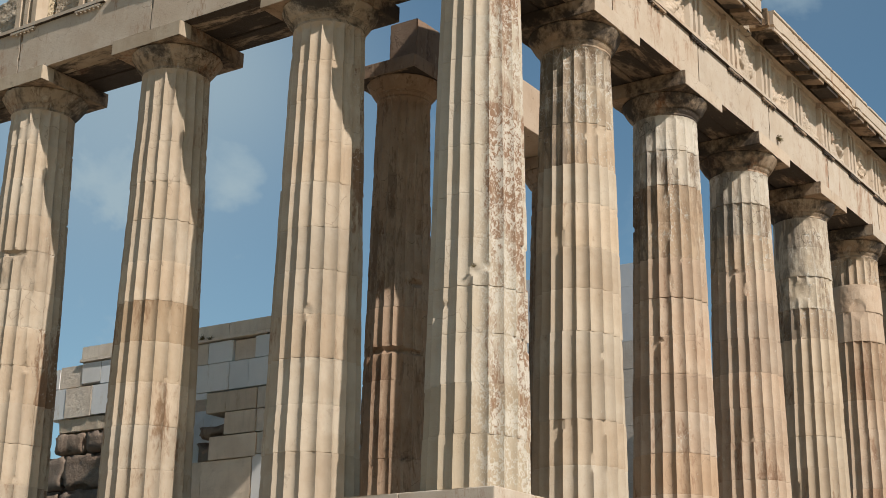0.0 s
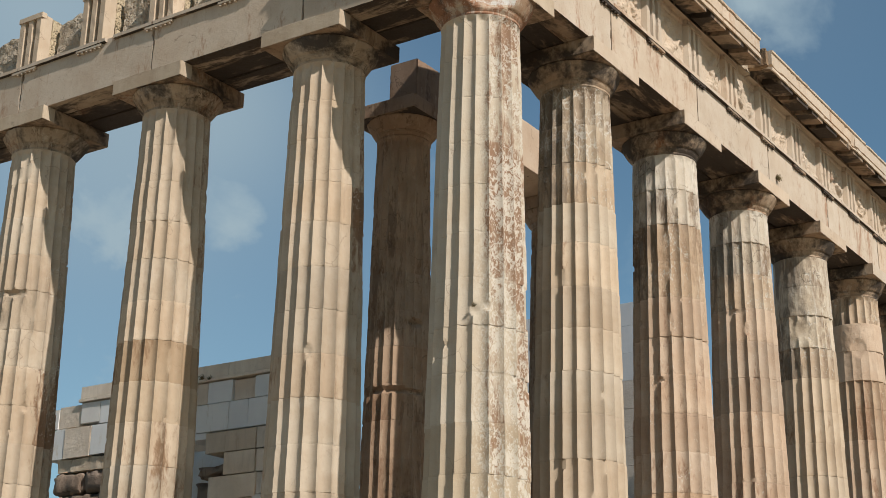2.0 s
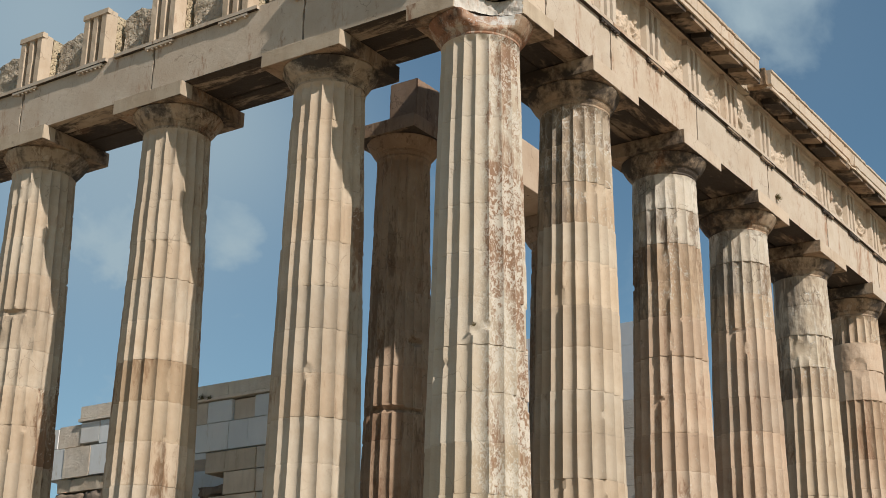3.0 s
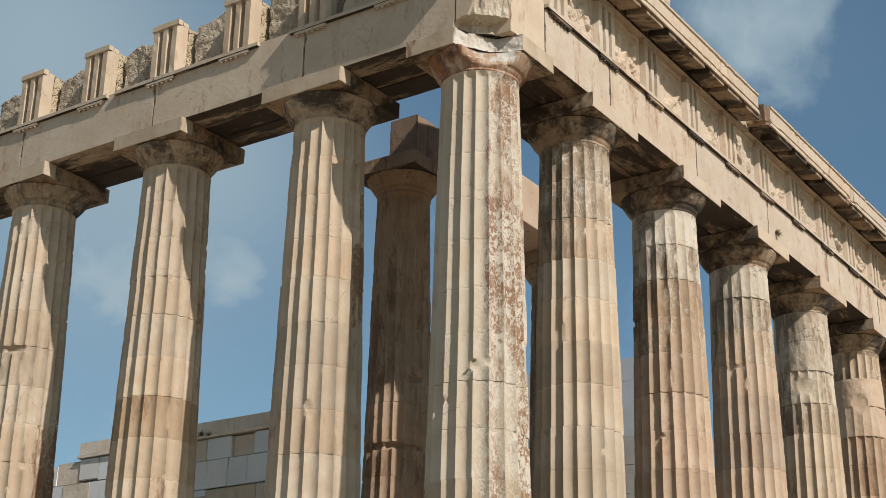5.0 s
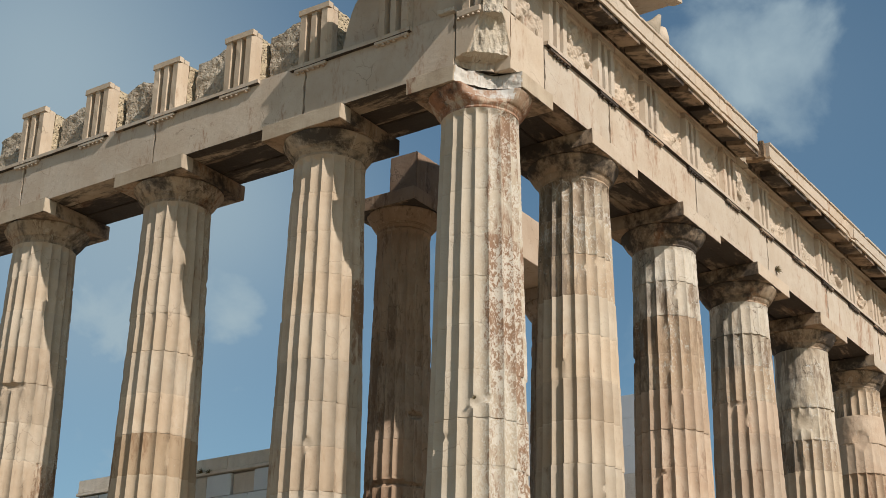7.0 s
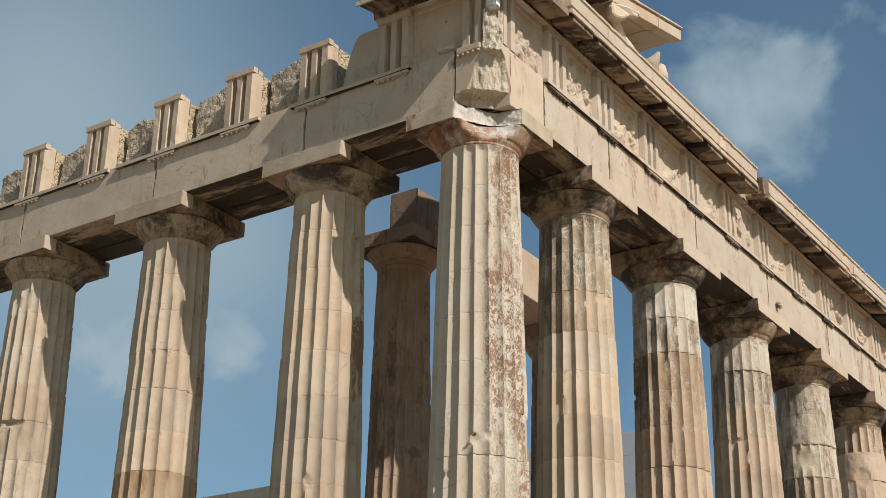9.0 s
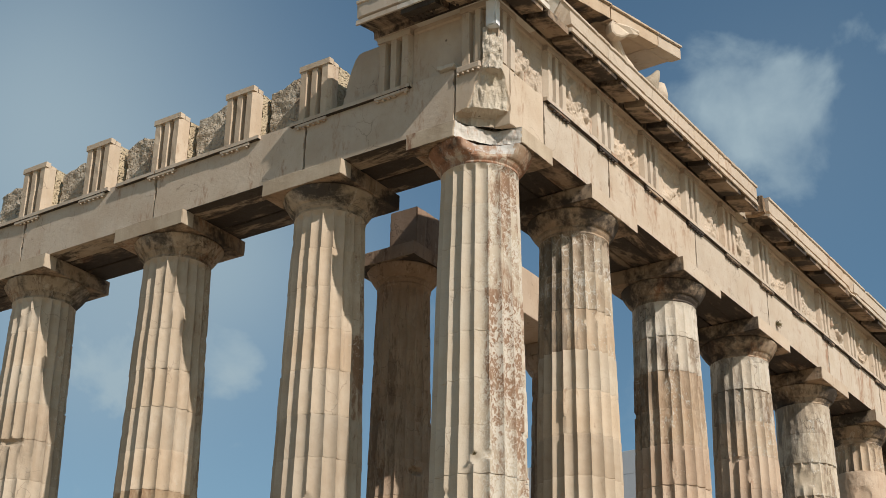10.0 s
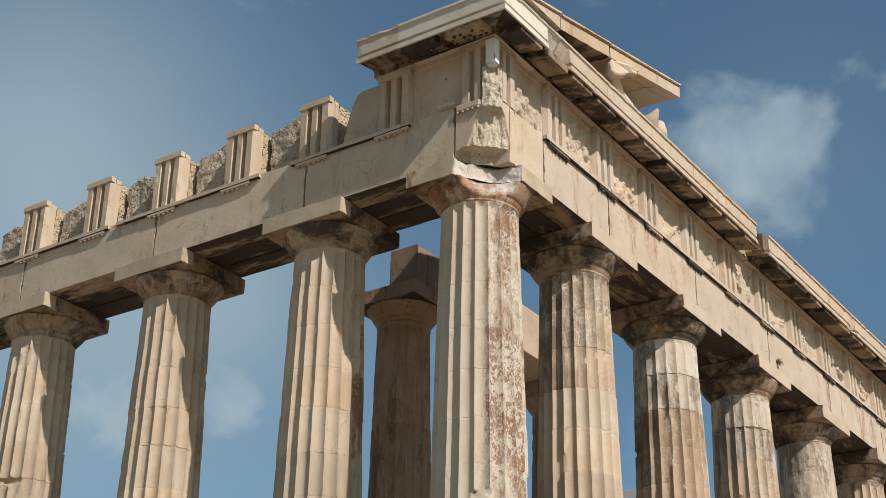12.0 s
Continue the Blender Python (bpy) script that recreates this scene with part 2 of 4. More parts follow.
M_WHITE = stone("whitened_marble", (0.50, 0.45, 0.375), (0.42, 0.355, 0.275), (0.20, 0.135, 0.085), (0.60, 0.57, 0.51), flake=0.16, flake_size=9.0, flake_edge=1.0, soot=0.30, crust_shade=0.10, bump=0.5, speck=0.5,
                streak=0.3, apart=0.0, cracks=0.7, dark_side=(-0.85, 0.53, 0.0))
M_NETTED = stone("crackled_white_marble", (0.40, 0.33, 0.245), (0.29, 0.215, 0.145), (0.14, 0.09, 0.055), (0.56, 0.52, 0.45), flake=0.20, flake_size=11.0, flake_edge=1.0, crust_shade=0.18, soot=0.40, scour=0.0, bump=0.5, streak=0.5,
                 veins=0.5, dark_side=(-0.85, 0.53, 0.0))
# capital tones: soot and rust, with the shade round the abacus painted in
M_CAPITAL = stone("sooty_shaded_capital_marble", (0.36, 0.272, 0.188), (0.285, 0.195, 0.122), (0.215, 0.092, 0.042), (0.43, 0.36, 0.275), crust_shade=0.97, soot=0.5, bump=0.45)
M_ECHINUS = stone("stained_shaded_echinus_marble", (0.38, 0.295, 0.208), (0.31, 0.228, 0.148), (0.19, 0.095, 0.05), (0.45, 0.385, 0.30), crust_shade=0.80, soot=0.62, bump=0.5, cracks=0.85, flake=0.06)
M_RUST = stone("rust_stained_capital_marble", (0.43, 0.355, 0.265), (0.33, 0.215, 0.135), (0.225, 0.098, 0.048), (0.50, 0.45, 0.375), crust_shade=0.36, flake=0.12, flake_size=8.0, flake_edge=1.0, soot=0.5, bump=0.5, cracks=0.7)
M_ABACUS = stone("stained_abacus_marble", (0.42, 0.345, 0.255), (0.36, 0.282, 0.198), (0.20, 0.105, 0.06), (0.48, 0.415, 0.33), crust_shade=0.42, bump=0.3)
M_BEAM = stone("pale_architrave_marble", (0.468, 0.384, 0.296), (0.424, 0.334, 0.246), (0.275, 0.155, 0.09), (0.50, 0.445, 0.365), flake=0.0, bump=0.26, holes=0.8, cracks=0.4, speck=0.5, streak=0.15)
# soffit tones: streaks of dirt with the shade under the stones mixed in
M_SOFFIT = stone("sooty_shaded_soffit_marble", (0.29, 0.215, 0.145), (0.20, 0.14, 0.09), (0.10, 0.055, 0.032), (0.34, 0.28, 0.205), crust_shade=1.28, flake=0.0, smear=(0.45, 1.4, 1))
M_SOFFIT_FLANK = stone("streaked_shaded_soffit_marble", (0.30, 0.225, 0.15), (0.20, 0.14, 0.09), (0.10, 0.055, 0.032), (0.34, 0.28, 0.205), crust_shade=1.16, flake=0.0, smear=(1.9, 0.5, 1))
M_UNDER_FLANK = stone("smeared_shaded_soffit_marble", (0.40, 0.315, 0.225), (0.32, 0.24, 0.16), (0.15, 0.085, 0.05), (0.43, 0.36, 0.27), crust_shade=0.98, flake=0.0, smear=(1.9, 0.5, 1))
M_UNDER_FRONT = stone("rust_shaded_soffit_marble", (0.34, 0.25, 0.17), (0.25, 0.17, 0.11), (0.15, 0.072, 0.038), (0.40, 0.32, 0.235), crust_shade=1.1, flake=0.0, smear=(0.45, 1.5, 1))
M_FRESH = stone("fresh_pale_marble", (0.56, 0.51, 0.435), (0.51, 0.45, 0.37), (0.36, 0.25, 0.16), (0.60, 0.56, 0.50), flake=0.0, bump=0.2, speck=0.25, streak=0.2, cracks=0.2)
# brown stain plus the shade under the cornice, both in the colour
M_CORNICE = stone("brown_shaded_soffit_marble", (0.30, 0.225, 0.155), (0.235, 0.165, 0.108), (0.12, 0.065, 0.038), (0.38, 0.30, 0.22), crust_shade=1.04, flake=0.0, smear=(1.4, 0.8, 1))
M_ROUGH = stone("rough_eroded_marble", (0.36, 0.30, 0.225), (0.30, 0.24, 0.17), (0.18, 0.115, 0.068), (0.44, 0.38, 0.30), crust_shade=0.1, bump=0.9, speck=0.6)
M_PITTED = stone("pitted_grey_marble", (0.47, 0.40, 0.305), (0.40, 0.33, 0.245), (0.28, 0.20, 0.13), (0.55, 0.49, 0.40), crust_shade=0.1, bump=1.0, speck=0.3, relief=0.06, pocks=0.7)
M_BREAK = stone("freshly_broken_marble", (0.56, 0.50, 0.41), (0.49, 0.415, 0.32), (0.30, 0.19, 0.115), (0.66, 0.63, 0.57), flake=0.12, bump=0.9, speck=0.4, cracks=0.7, relief=0.06)
M_BROWN = stone("brown_sheltered_marble", (0.315, 0.228, 0.158), (0.255, 0.174, 0.114), (0.155, 0.088, 0.05), (0.40, 0.31, 0.22), crust_shade=0.3, soot=0.50, bump=0.4, apart=0.0, cracks=0.6)
M_PALE_BREAK = stone("smooth_pale_broken_marble", (0.50, 0.475, 0.43), (0.45, 0.405, 0.345), (0.27, 0.15, 0.085), (0.58, 0.57, 0.55), flake=0.12, flake_size=7.0, bump=0.4, speck=0.2, cracks=0.8)
M_NEW = stone("new_grey_marble", (0.72, 0.725, 0.71), (0.68, 0.69, 0.685), (0.52, 0.47, 0.39), (0.78, 0.78, 0.77), bump=0.12, speck=0.1, streak=0.12)
M_WALL = stone("old_wall_marble", (0.66, 0.59, 0.50), (0.58, 0.505, 0.415), (0.42, 0.32, 0.225), (0.72, 0.66, 0.58), crust_shade=0.1, bump=0.6, speck=0.4)
M_DARK = stone("charred_eroded_marble", (0.25, 0.195, 0.15), (0.19, 0.14, 0.105), (0.09, 0.05, 0.03), (0.22, 0.165, 0.12), crust_shade=0.3, bump=1.0)
M_GROUND = stone("dusty_limestone_ground", (0.37, 0.295, 0.205), (0.31, 0.24, 0.16), (0.25, 0.19, 0.13), (0.43, 0.385, 0.32), bump=1.0, speck=0.5)


# ---- mesh helpers ----
def mesh_of(name, verts, faces, material, smooth=False):
    me = bpy.data.meshes.new(name)
    me.from_pydata([tuple(v) for v in verts], [], faces)
    me.materials.append(material)
    if smooth:
        me.polygons.foreach_set("use_smooth", [True] * len(me.polygons))
    me.update()
    return me


def fluted(me):
    """Smooth within each flute, crisp along the arrises and joints."""
    me.polygons.foreach_set("use_smooth", [True] * len(me.polygons))
    me.set_sharp_from_angle(angle=radians(26))
    return me


def part(name, me, parent=None, at=(0, 0, 0), tint=None, label=""):
    """Links a mesh as one object, under a thing where one is given."""
    ob = new(name, me)
    ob.location = at
    if parent is not None:
        ob.parent = parent
    ob.color = tint or (1.0, 1.0, 1.0, 0.4)
    if label:
        tagged(ob, label)
    return ob


def tint_of(rng, amount=0.06, patina=0.5, spread=0.16):
    g = 1.0 + rng.uniform(-amount, amount)
    w = rng.uniform(-0.03, 0.03)
    return (g * (1 + w), g, g * (1 - w), min(1.0, max(0.0, patina + rng.uniform(-spread, spread))))


def cuts(length, step, bevel):
    n = max(1, int(round((length - 2 * bevel) / step)))
    return [0.0] + [bevel + (length - 2 * bevel) * k / n for k in range(n + 1)] + [length]


def block(name, lo, hi, material, seed=0, wear=0.02, step=0.3, bevel=0.02, rough=0.0, shape=None, under=None, smooth=False, patch=None):
    """A squared stone from lo to hi with rounded, chipped edges; shape(v) may bend its points. Built about its own base centre."""
    lo, hi = Vector(lo), Vector(hi)
    axes = [cuts(hi[k] - lo[k], step, min(bevel, (hi[k] - lo[k]) * 0.3)) for k in range(3)]
    n = [len(a) for a in axes]
    ids, verts, faces, below = {}, [], [], []
    centre = Vector(((lo.x + hi.x) / 2, (lo.y + hi.y) / 2, lo.z))

    def vert(i, j, k):
        key = (i, j, k)
        if key not in ids:
            v = Vector((lo.x + axes[0][i], lo.y + axes[1][j], lo.z + axes[2][k]))
            s = [(-1 if q == 0 else 1 if q == m - 1 else 0) for q, m in zip(key, n)]
            ends = sum(abs(q) for q in s)
            p = v * 1.7 + Vector((seed * 3.7, seed * 1.3, 0))
            if ends >= 2:
                chip = max(0.0, noise.noise(p) - 0.05) ** 1.0 * wear * 2.4 + bevel * 0.35
                near = max(0.0, noise.noise(p * 3.1) - 0.1) * wear * 1.6
                v -= Vector(s) * (chip + near) * (0.75 if ends == 3 else 0.6)
            if rough:
                r = noise.noise(p * 1.9) * rough + noise.noise(p * 5.0) * rough * 0.5
                v += Vector(s) * r
            if shape:
                v = shape(v)
            ids[key] = len(verts)
            verts.append(v - centre)
        return ids[key]

    for ax in range(3):
        u, w = [(1, 2), (2, 0), (0, 1)][ax]
        for end in (0, n[ax] - 1):
            for a in range(n[u] - 1):
                for b in range(n[w] - 1):
                    quad = []
                    for da, db in ((0, 0), (1, 0), (1, 1), (0, 1)):
                        key = [0, 0, 0]
                        key[ax], key[u], key[w] = end, a + da, b + db
                        quad.append(vert(*key))
                    faces.append(quad if end else quad[::-1])
                    below.append(1 if under and ax == 2 and end == 0 else 0)
    me = mesh_of(name, verts, faces, material, smooth)
    if under:
        me.materials.append(under)
        me.polygons.foreach_set("material_index", below)
    if patch:
        test, other = patch
        me.materials.append(other)
        for poly in me.polygons:
            if poly.material_index == 0 and test(poly.center + centre):
                poly.material_index = len(me.materials) - 1
    return me, centre


def stone_part(name, lo, hi, material, parent=None, tint=None, label="", **shape):
    """A stone placed where it lies. A parent that is a thing stands unrotated at its own place."""
    me, centre = block(name, lo, hi, material, **shape)
    if parent is not None:
        centre = centre - Vector(parent.location)
    return part(name, me, parent, centre, tint, label)


def thing(name, at, label, category, group="", kind=""):
    ob = new(name)
    ob.location, ob.empty_display_size = at, 0.3
    return tagged(ob, label, category, group, kind)


FLUTES, PER = 20, 8


def drum_mesh(r0, r1, height, seed, chips=0.5, rings=9, dents=(), fluting=1.0, last=False):
    """A drum of a Doric shaft: twenty shallow flutes that meet in sharp, chipped arrises, and a fine joint at each end."""
    zs = [0.0, 0.005] + [0.005 + (height - 0.010) * k / rings for k in range(1, rings)] + [height - 0.005, height]
    verts, faces = [], []
    count = FLUTES * PER
    for zi, z in enumerate(zs):
        r = r0 + (r1 - r0) * z / height
        end = zi in (0, len(zs) - 1)
        near_end = zi in (1, len(zs) - 2)
        for k in range(count):
            u = (k % PER) / PER
            a = 2 * math.pi * k / count
            deep = 0.10 * r * math.sin(math.pi * u) ** 0.66 * fluting
            if last and zi >= len(zs) - 3:
                deep *= (0.62, 0.0, 0.0)[zi - len(zs) + 3]
            rr = r - deep
            p = Vector((math.cos(a) * 2.2 + seed * 5.1, math.sin(a) * 2.2, z * 1.6 + seed * 2.3))
            worn = noise.noise(p * 1.1) * 0.6 + noise.noise(p * 3.7) * 0.5
            if u == 0:
                rr -= 0.006 + max(0.0, worn - 0.34 + 0.22 * chips) * 0.09 * chips + max(0.0, noise.noise(p * 7.0) - 0.3) * 0.05 * chips
            if near_end or end:
                rr -= max(0.0, noise.noise(p * 2.6 + Vector((9, 4, 2))) - 0.34) * 0.045 * chips
            # larger spalls that eat through several flutes
            spall = noise.noise(p * 0.75 + Vector((21, 7, 5)))
            if spall > 0.68 - 0.10 * chips:
                rr = min(rr, r - 0.05 * r - (spall - 0.5) * 0.05)
            rr += noise.noise(p * 2.0) * 0.004 + (noise.noise(p * 4.2) * 0.012 if fluting < 0.7 else 0.0)
            for da, dz, ra, rz, depth in dents:
                off = (a - da + math.pi) % (2 * math.pi) - math.pi
                q = (off / ra) ** 2 + ((z - dz) / rz) ** 2 + noise.noise(p * 2.4) * 0.3
                if q < 1:
                    rr = min(rr, r - depth * (1 - max(q, 0.0)) ** 0.75 - 0.012)
            if end:
                rr -= 0.0018 + 0.012 * max(0.0, noise.noise(p * 0.9 + Vector((3, 8, 1))) - 0.15)
            verts.append((rr * math.cos(a), rr * math.sin(a), z))
    for zi in range(len(zs) - 1):
        for k in range(count):
            a, b = zi * count + k, zi * count + (k + 1) % count
            faces.append((a, b, b + count, a + count))
    faces.append(tuple(range(count))[::-1])
    faces.append(tuple(range((len(zs) - 1) * count, len(zs) * count)))
    return verts, faces


def revolve(profile, segs, seed, wear=0.0):
    verts, faces = [], []
    for i, (r, z) in enumerate(profile):
        for k in range(segs):
            a = 2 * math.pi * k / segs
            p = Vector((math.cos(a) * 1.8 + seed * 3.3, math.sin(a) * 1.8, z * 2))
            w = max(0.0, noise.noise(p) - 0.12) * wear + max(0.0, noise.noise(p * 3.4) - 0.2) * wear * 0.6
            verts.append(((r - w) * math.cos(a), (r - w) * math.sin(a), z))
    for i in range(len(profile) - 1):
        for k in range(segs):
            a, b = i * segs + k, i * segs + (k + 1) % segs
            faces.append((a, b, b + segs, a + segs))
    faces.append(tuple(range(segs))[::-1])
    faces.append(tuple(range((len(profile) - 1) * segs, len(profile) * segs)))
    return verts, faces


JOINTS = [0.0, 0.94, 1.82, 2.70, 3.54, 4.41, 5.26, 6.18, 7.02, 7.92, 8.76, 9.60]


def column(x, y, label, seed, material, cap_material, foot=0.0, low=0.945, high=0.742, scale=1.0, half=1.02, chips=0.5, tints=None,
           patina=0.5, abacus_wear=0.05, mats=None, dents=(), fluting=None, top_material=None, broken=None, front_material=None):
    """A Doric column: stacked fluted drums, necking with annulets, a swelling echinus and a square abacus."""
    rng = random.Random(seed)
    col = thing("doric_column", (x, y, foot), label, "column", "columns of the temple colonnade")
    top = JOINTS[-1] * scale
    turn = math.pi / FLUTES
    slim = [1.0 + rng.uniform(-0.004, 0.004) for _ in JOINTS]
    for k in range(len(JOINTS) - 1):
        z0, z1 = JOINTS[k] * scale, JOINTS[k + 1] * scale
        swell = lambda z: (low + (high - low) * z / top + 0.012 * math.sin(math.pi * z / top))
        local = [(da - turn, dz - z0, ra, rz, depth) for da, dz, ra, rz, depth in dents]
        verts, faces = drum_mesh(swell(z0) * slim[k], swell(z1) * slim[k], z1 - z0 - 0.0005, seed * 13 + k, chips, dents=local, fluting=(fluting or {}).get(k, 1.0), rings=18 if x * x + y * y < 460 else 9, last=(k == len(JOINTS) - 2))
        mt = (mats or {}).get(k, material)
        tint = (tints or {}).get(k) or tint_of(rng, 0.08, patina)
        ob = part("drum", fluted(mesh_of("drum", verts, faces, mt)), col, (rng.uniform(-0.008, 0.008), rng.uniform(-0.008, 0.008), z0), tint)
        ob.rotation_euler = (0, 0, turn)
    neck = [(high, 0.0), (high + 0.002, 0.05), (high - 0.02, 0.056), (high + 0.004, 0.066), (high + 0.008, 0.11), (high + 0.03, 0.125),
            (high + 0.03, 0.137), (high + 0.022, 0.142), (high + 0.05, 0.15), (high + 0.05, 0.162), (high + 0.042, 0.168), (high + 0.075, 0.178)]
    wide = half - 0.03
    for q in range(1, 9):
        s = q / 8
        neck.append((high + 0.075 + (wide - high - 0.075) * (s ** 0.86), 0.178 + 0.275 * s))
    neck += [(wide + 0.004, 0.470), (wide - 0.02, 0.483)]
    neck = [(r, z * scale) for r, z in neck]
    verts, faces = revolve(neck, 96, seed, 0.05 + 0.05 * chips)
    if broken:
        verts = [tuple(broken(Vector(v))) for v in verts]
    bell = mesh_of("echinus", verts, faces, cap_material, True)
    if broken:
        bell.materials.append(M_PALE_BREAK)
        for poly in bell.polygons:
            if poly.center.z > 0.24 and abs(poly.center.x - poly.center.y) < 0.72 and poly.center.x + poly.center.y < -0.8:
                poly.material_index = 1
    part("echinus", bell, col, (0, 0, top), tint_of(rng, 0.05, min(patina, 0.74 if broken else 0.62)))
    z0 = top + 0.485 * scale
    # faces out of the sun get a darker colour; sunlit ones stay pale
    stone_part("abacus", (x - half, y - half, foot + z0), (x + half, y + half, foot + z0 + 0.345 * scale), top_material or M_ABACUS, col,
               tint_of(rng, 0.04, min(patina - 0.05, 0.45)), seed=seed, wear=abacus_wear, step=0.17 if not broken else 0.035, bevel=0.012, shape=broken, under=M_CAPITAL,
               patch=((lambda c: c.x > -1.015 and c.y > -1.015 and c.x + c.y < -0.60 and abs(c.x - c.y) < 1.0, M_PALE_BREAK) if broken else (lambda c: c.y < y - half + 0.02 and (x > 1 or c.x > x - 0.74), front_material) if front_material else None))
    return col


# ---- ground, podium and steps ----
def ground_sheet():
    ring = [0, 12, 20, 28, 36, 48, 64, 90, 130, 200, 340, 600, 1100, 2200, 4200]
    segs, verts, faces = 48, [(0.0, 0.0, -5.1)], []
    for r in ring[1:]:
        for k in range(segs):
            a = 2 * math.pi * k / segs
            x, y = r * math.cos(a) + 6, r * math.sin(a) + 12
            verts.append((x, y, -5.1 + (noise.noise(Vector((x, y, 0)) * 0.06) * 0.25 if r < 200 else 0.0)))
    for k in range(segs):
        faces.append((0, 1 + k, 1 + (k + 1) % segs))
    for i in range(len(ring) - 2):
        for k in range(segs):
            a, b = 1 + i * segs + k, 1 + i * segs + (k + 1) % segs
            faces.append((a, a + segs, b + segs, b))
    return tagged(part("ground", mesh_of("ground", verts, faces, M_GROUND, True)), "pale dusty limestone ground round the temple", "ground", kind="structure")


ground_sheet()
FAR_X, FAR_Y = 28.83, 38.0
fill = tagged(stone_part("foundation", (-1.0, -1.0, -5.3), (FAR_X + 1.0, FAR_Y, -0.02), M_ROUGH, seed=2, step=2.0), "rough limestone podium below the temple steps",
              "foundation", kind="structure")
for k in range(3):
    out, z1 = 1.04 + 0.70 * k, -0.52 * k
    step_ob = thing("step", (0, 0, z1 - 0.52), "worn pale marble step of the temple base", "step", "temple steps", "structure")
    rng = random.Random(40 + k)
    deep = 1.3
    y = -out
    while y < FAR_Y:
        y2 = min(FAR_Y, y + rng.uniform(1.75, 2.15))
        stone_part("step_block", (-out, y + 0.004, z1 - 0.516), (-out + deep, y2 - 0.004, z1), M_BEAM, step_ob, tint_of(rng), seed=int(y * 7) + k, wear=0.04, step=0.35)
        y = y2
    x = -out + deep
    while x < FAR_X + out:
        x2 = min(FAR_X + out, x + rng.uniform(1.75, 2.15))
        stone_part("step_block", (x + 0.004, -out, z1 - 0.516), (x2 - 0.004, -out + deep, z1), M_BEAM, step_ob, tint_of(rng), seed=int(x * 7) + k + 90, wear=0.04, step=0.35)
        x = x2
for k in range(6):
    stone_part("podium_block", (-2.5, -2.5 + 7 * k, -5.2), (-1.1, 4.4 + 7 * k, -1.58), M_ROUGH, fill, seed=60 + k, wear=0.05, step=0.7)
for k in range(5):
    stone_part("podium_block", (-1.05 + 6.6 * k, -2.5, -5.2), (5.5 + 6.6 * k, -1.1, -1.58), M_ROUGH, fill, seed=70 + k, wear=0.05, step=0.7)

# ---- colonnade ----
AXIS = [0.0, 3.68, 7.97, 12.26, 16.55, 20.84, 25.13, 28.83]
TAN = (0.84, 0.76, 0.66, 0.62)


def snapped(v):
    """The outer corner of the capital has broken away along a rough slanting face."""
    up = v.z if v.z < 2 else v.z - JOINTS[-1]
    hollow = max(0.0, min(1.0, (up - 0.12) / 0.42)) * max(0.0, 1 - ((v.x - v.y) / 0.92) ** 2)
    limit = -1.15 + 0.40 * hollow + 0.09 * noise.noise(v * 2.1) + 0.05 * noise.noise(v * 6.0) + 0.02 * noise.noise(v * 14.0)
    d = v.x + v.y
    if d < limit:
        push = (limit - d) / 2
        return Vector((v.x + push, v.y + push, v.z))
    return v


WHITE = (1.08, 1.09, 1.10, 0.3)
column(0, 0, "marble corner column with flaked white and rust patina", 11, M_FLAKED, M_RUST, half=1.04, low=0.965, high=0.76, chips=0.3,
       tints={0: (0.93, 0.89, 0.82, 0.28), 1: (0.94, 0.9, 0.84, 0.36), 6: (1.0, 1.0, 1.0, 0.62), 7: (1.0, 1.0, 1.0, 0.70), 8: (1.0, 1.0, 1.0, 0.58), 2: (1.0, 1.0, 1.0, 0.44),
              3: (1.02, 1.01, 1.0, 0.46), 4: (1.0, 1.0, 1.0, 0.5), 5: (1.0, 1.0, 1.0, 0.54), 9: (1.0, 1.0, 1.0, 0.58), 10: (1.0, 0.98, 0.96, 0.70)}, patina=0.85, abacus_wear=0.08, broken=snapped,
       dents=[(-2.62, 3.80, 0.20, 0.13, 0.10), (-2.42, 3.88, 0.26, 0.11, 0.08), (-2.62, 3.4, 0.05, 0.35, 0.05), (3.04, 3.22, 0.08, 0.10, 0.08), (-1.5, 2.2, 0.1, 0.5, 0.05)])
column(0, AXIS[1], "honey-coloured fluted marble column on the flank", 12, M_SHAFT, M_ECHINUS, front_material=M_CAPITAL, chips=0.45, patina=0.36, mats={k: M_MOTTLED for k in range(6, 11)},
       dents=[(-2.61, 3.58, 0.17, 0.15, 0.10), (-3.08, 5.16, 0.10, 0.09, 0.07), (-2.7, 3.45, 0.2, 0.06, 0.06), (-2.2, 1.1, 0.1, 0.08, 0.05), (-1.75, 7.9, 0.25, 0.9, 0.055)])
column(0, AXIS[2], "honey-coloured fluted column with a tan repaired drum", 13, M_SHAFT, M_ECHINUS, front_material=M_CAPITAL, chips=0.55, patina=0.40, mats={k: M_MOTTLED for k in range(5, 11)},
       tints={4: TAN, 3: (0.96, 0.93, 0.88, 0.45), 5: (1.08, 1.06, 1.04, 0.3)},
       dents=[(3.13, 1.91, 0.13, 0.16, 0.09), (3.10, 2.40, 0.07, 0.2, 0.06), (-2.05, 4.0, 0.12, 0.3, 0.05), (-2.2, 8.6, 0.2, 0.5, 0.05)])
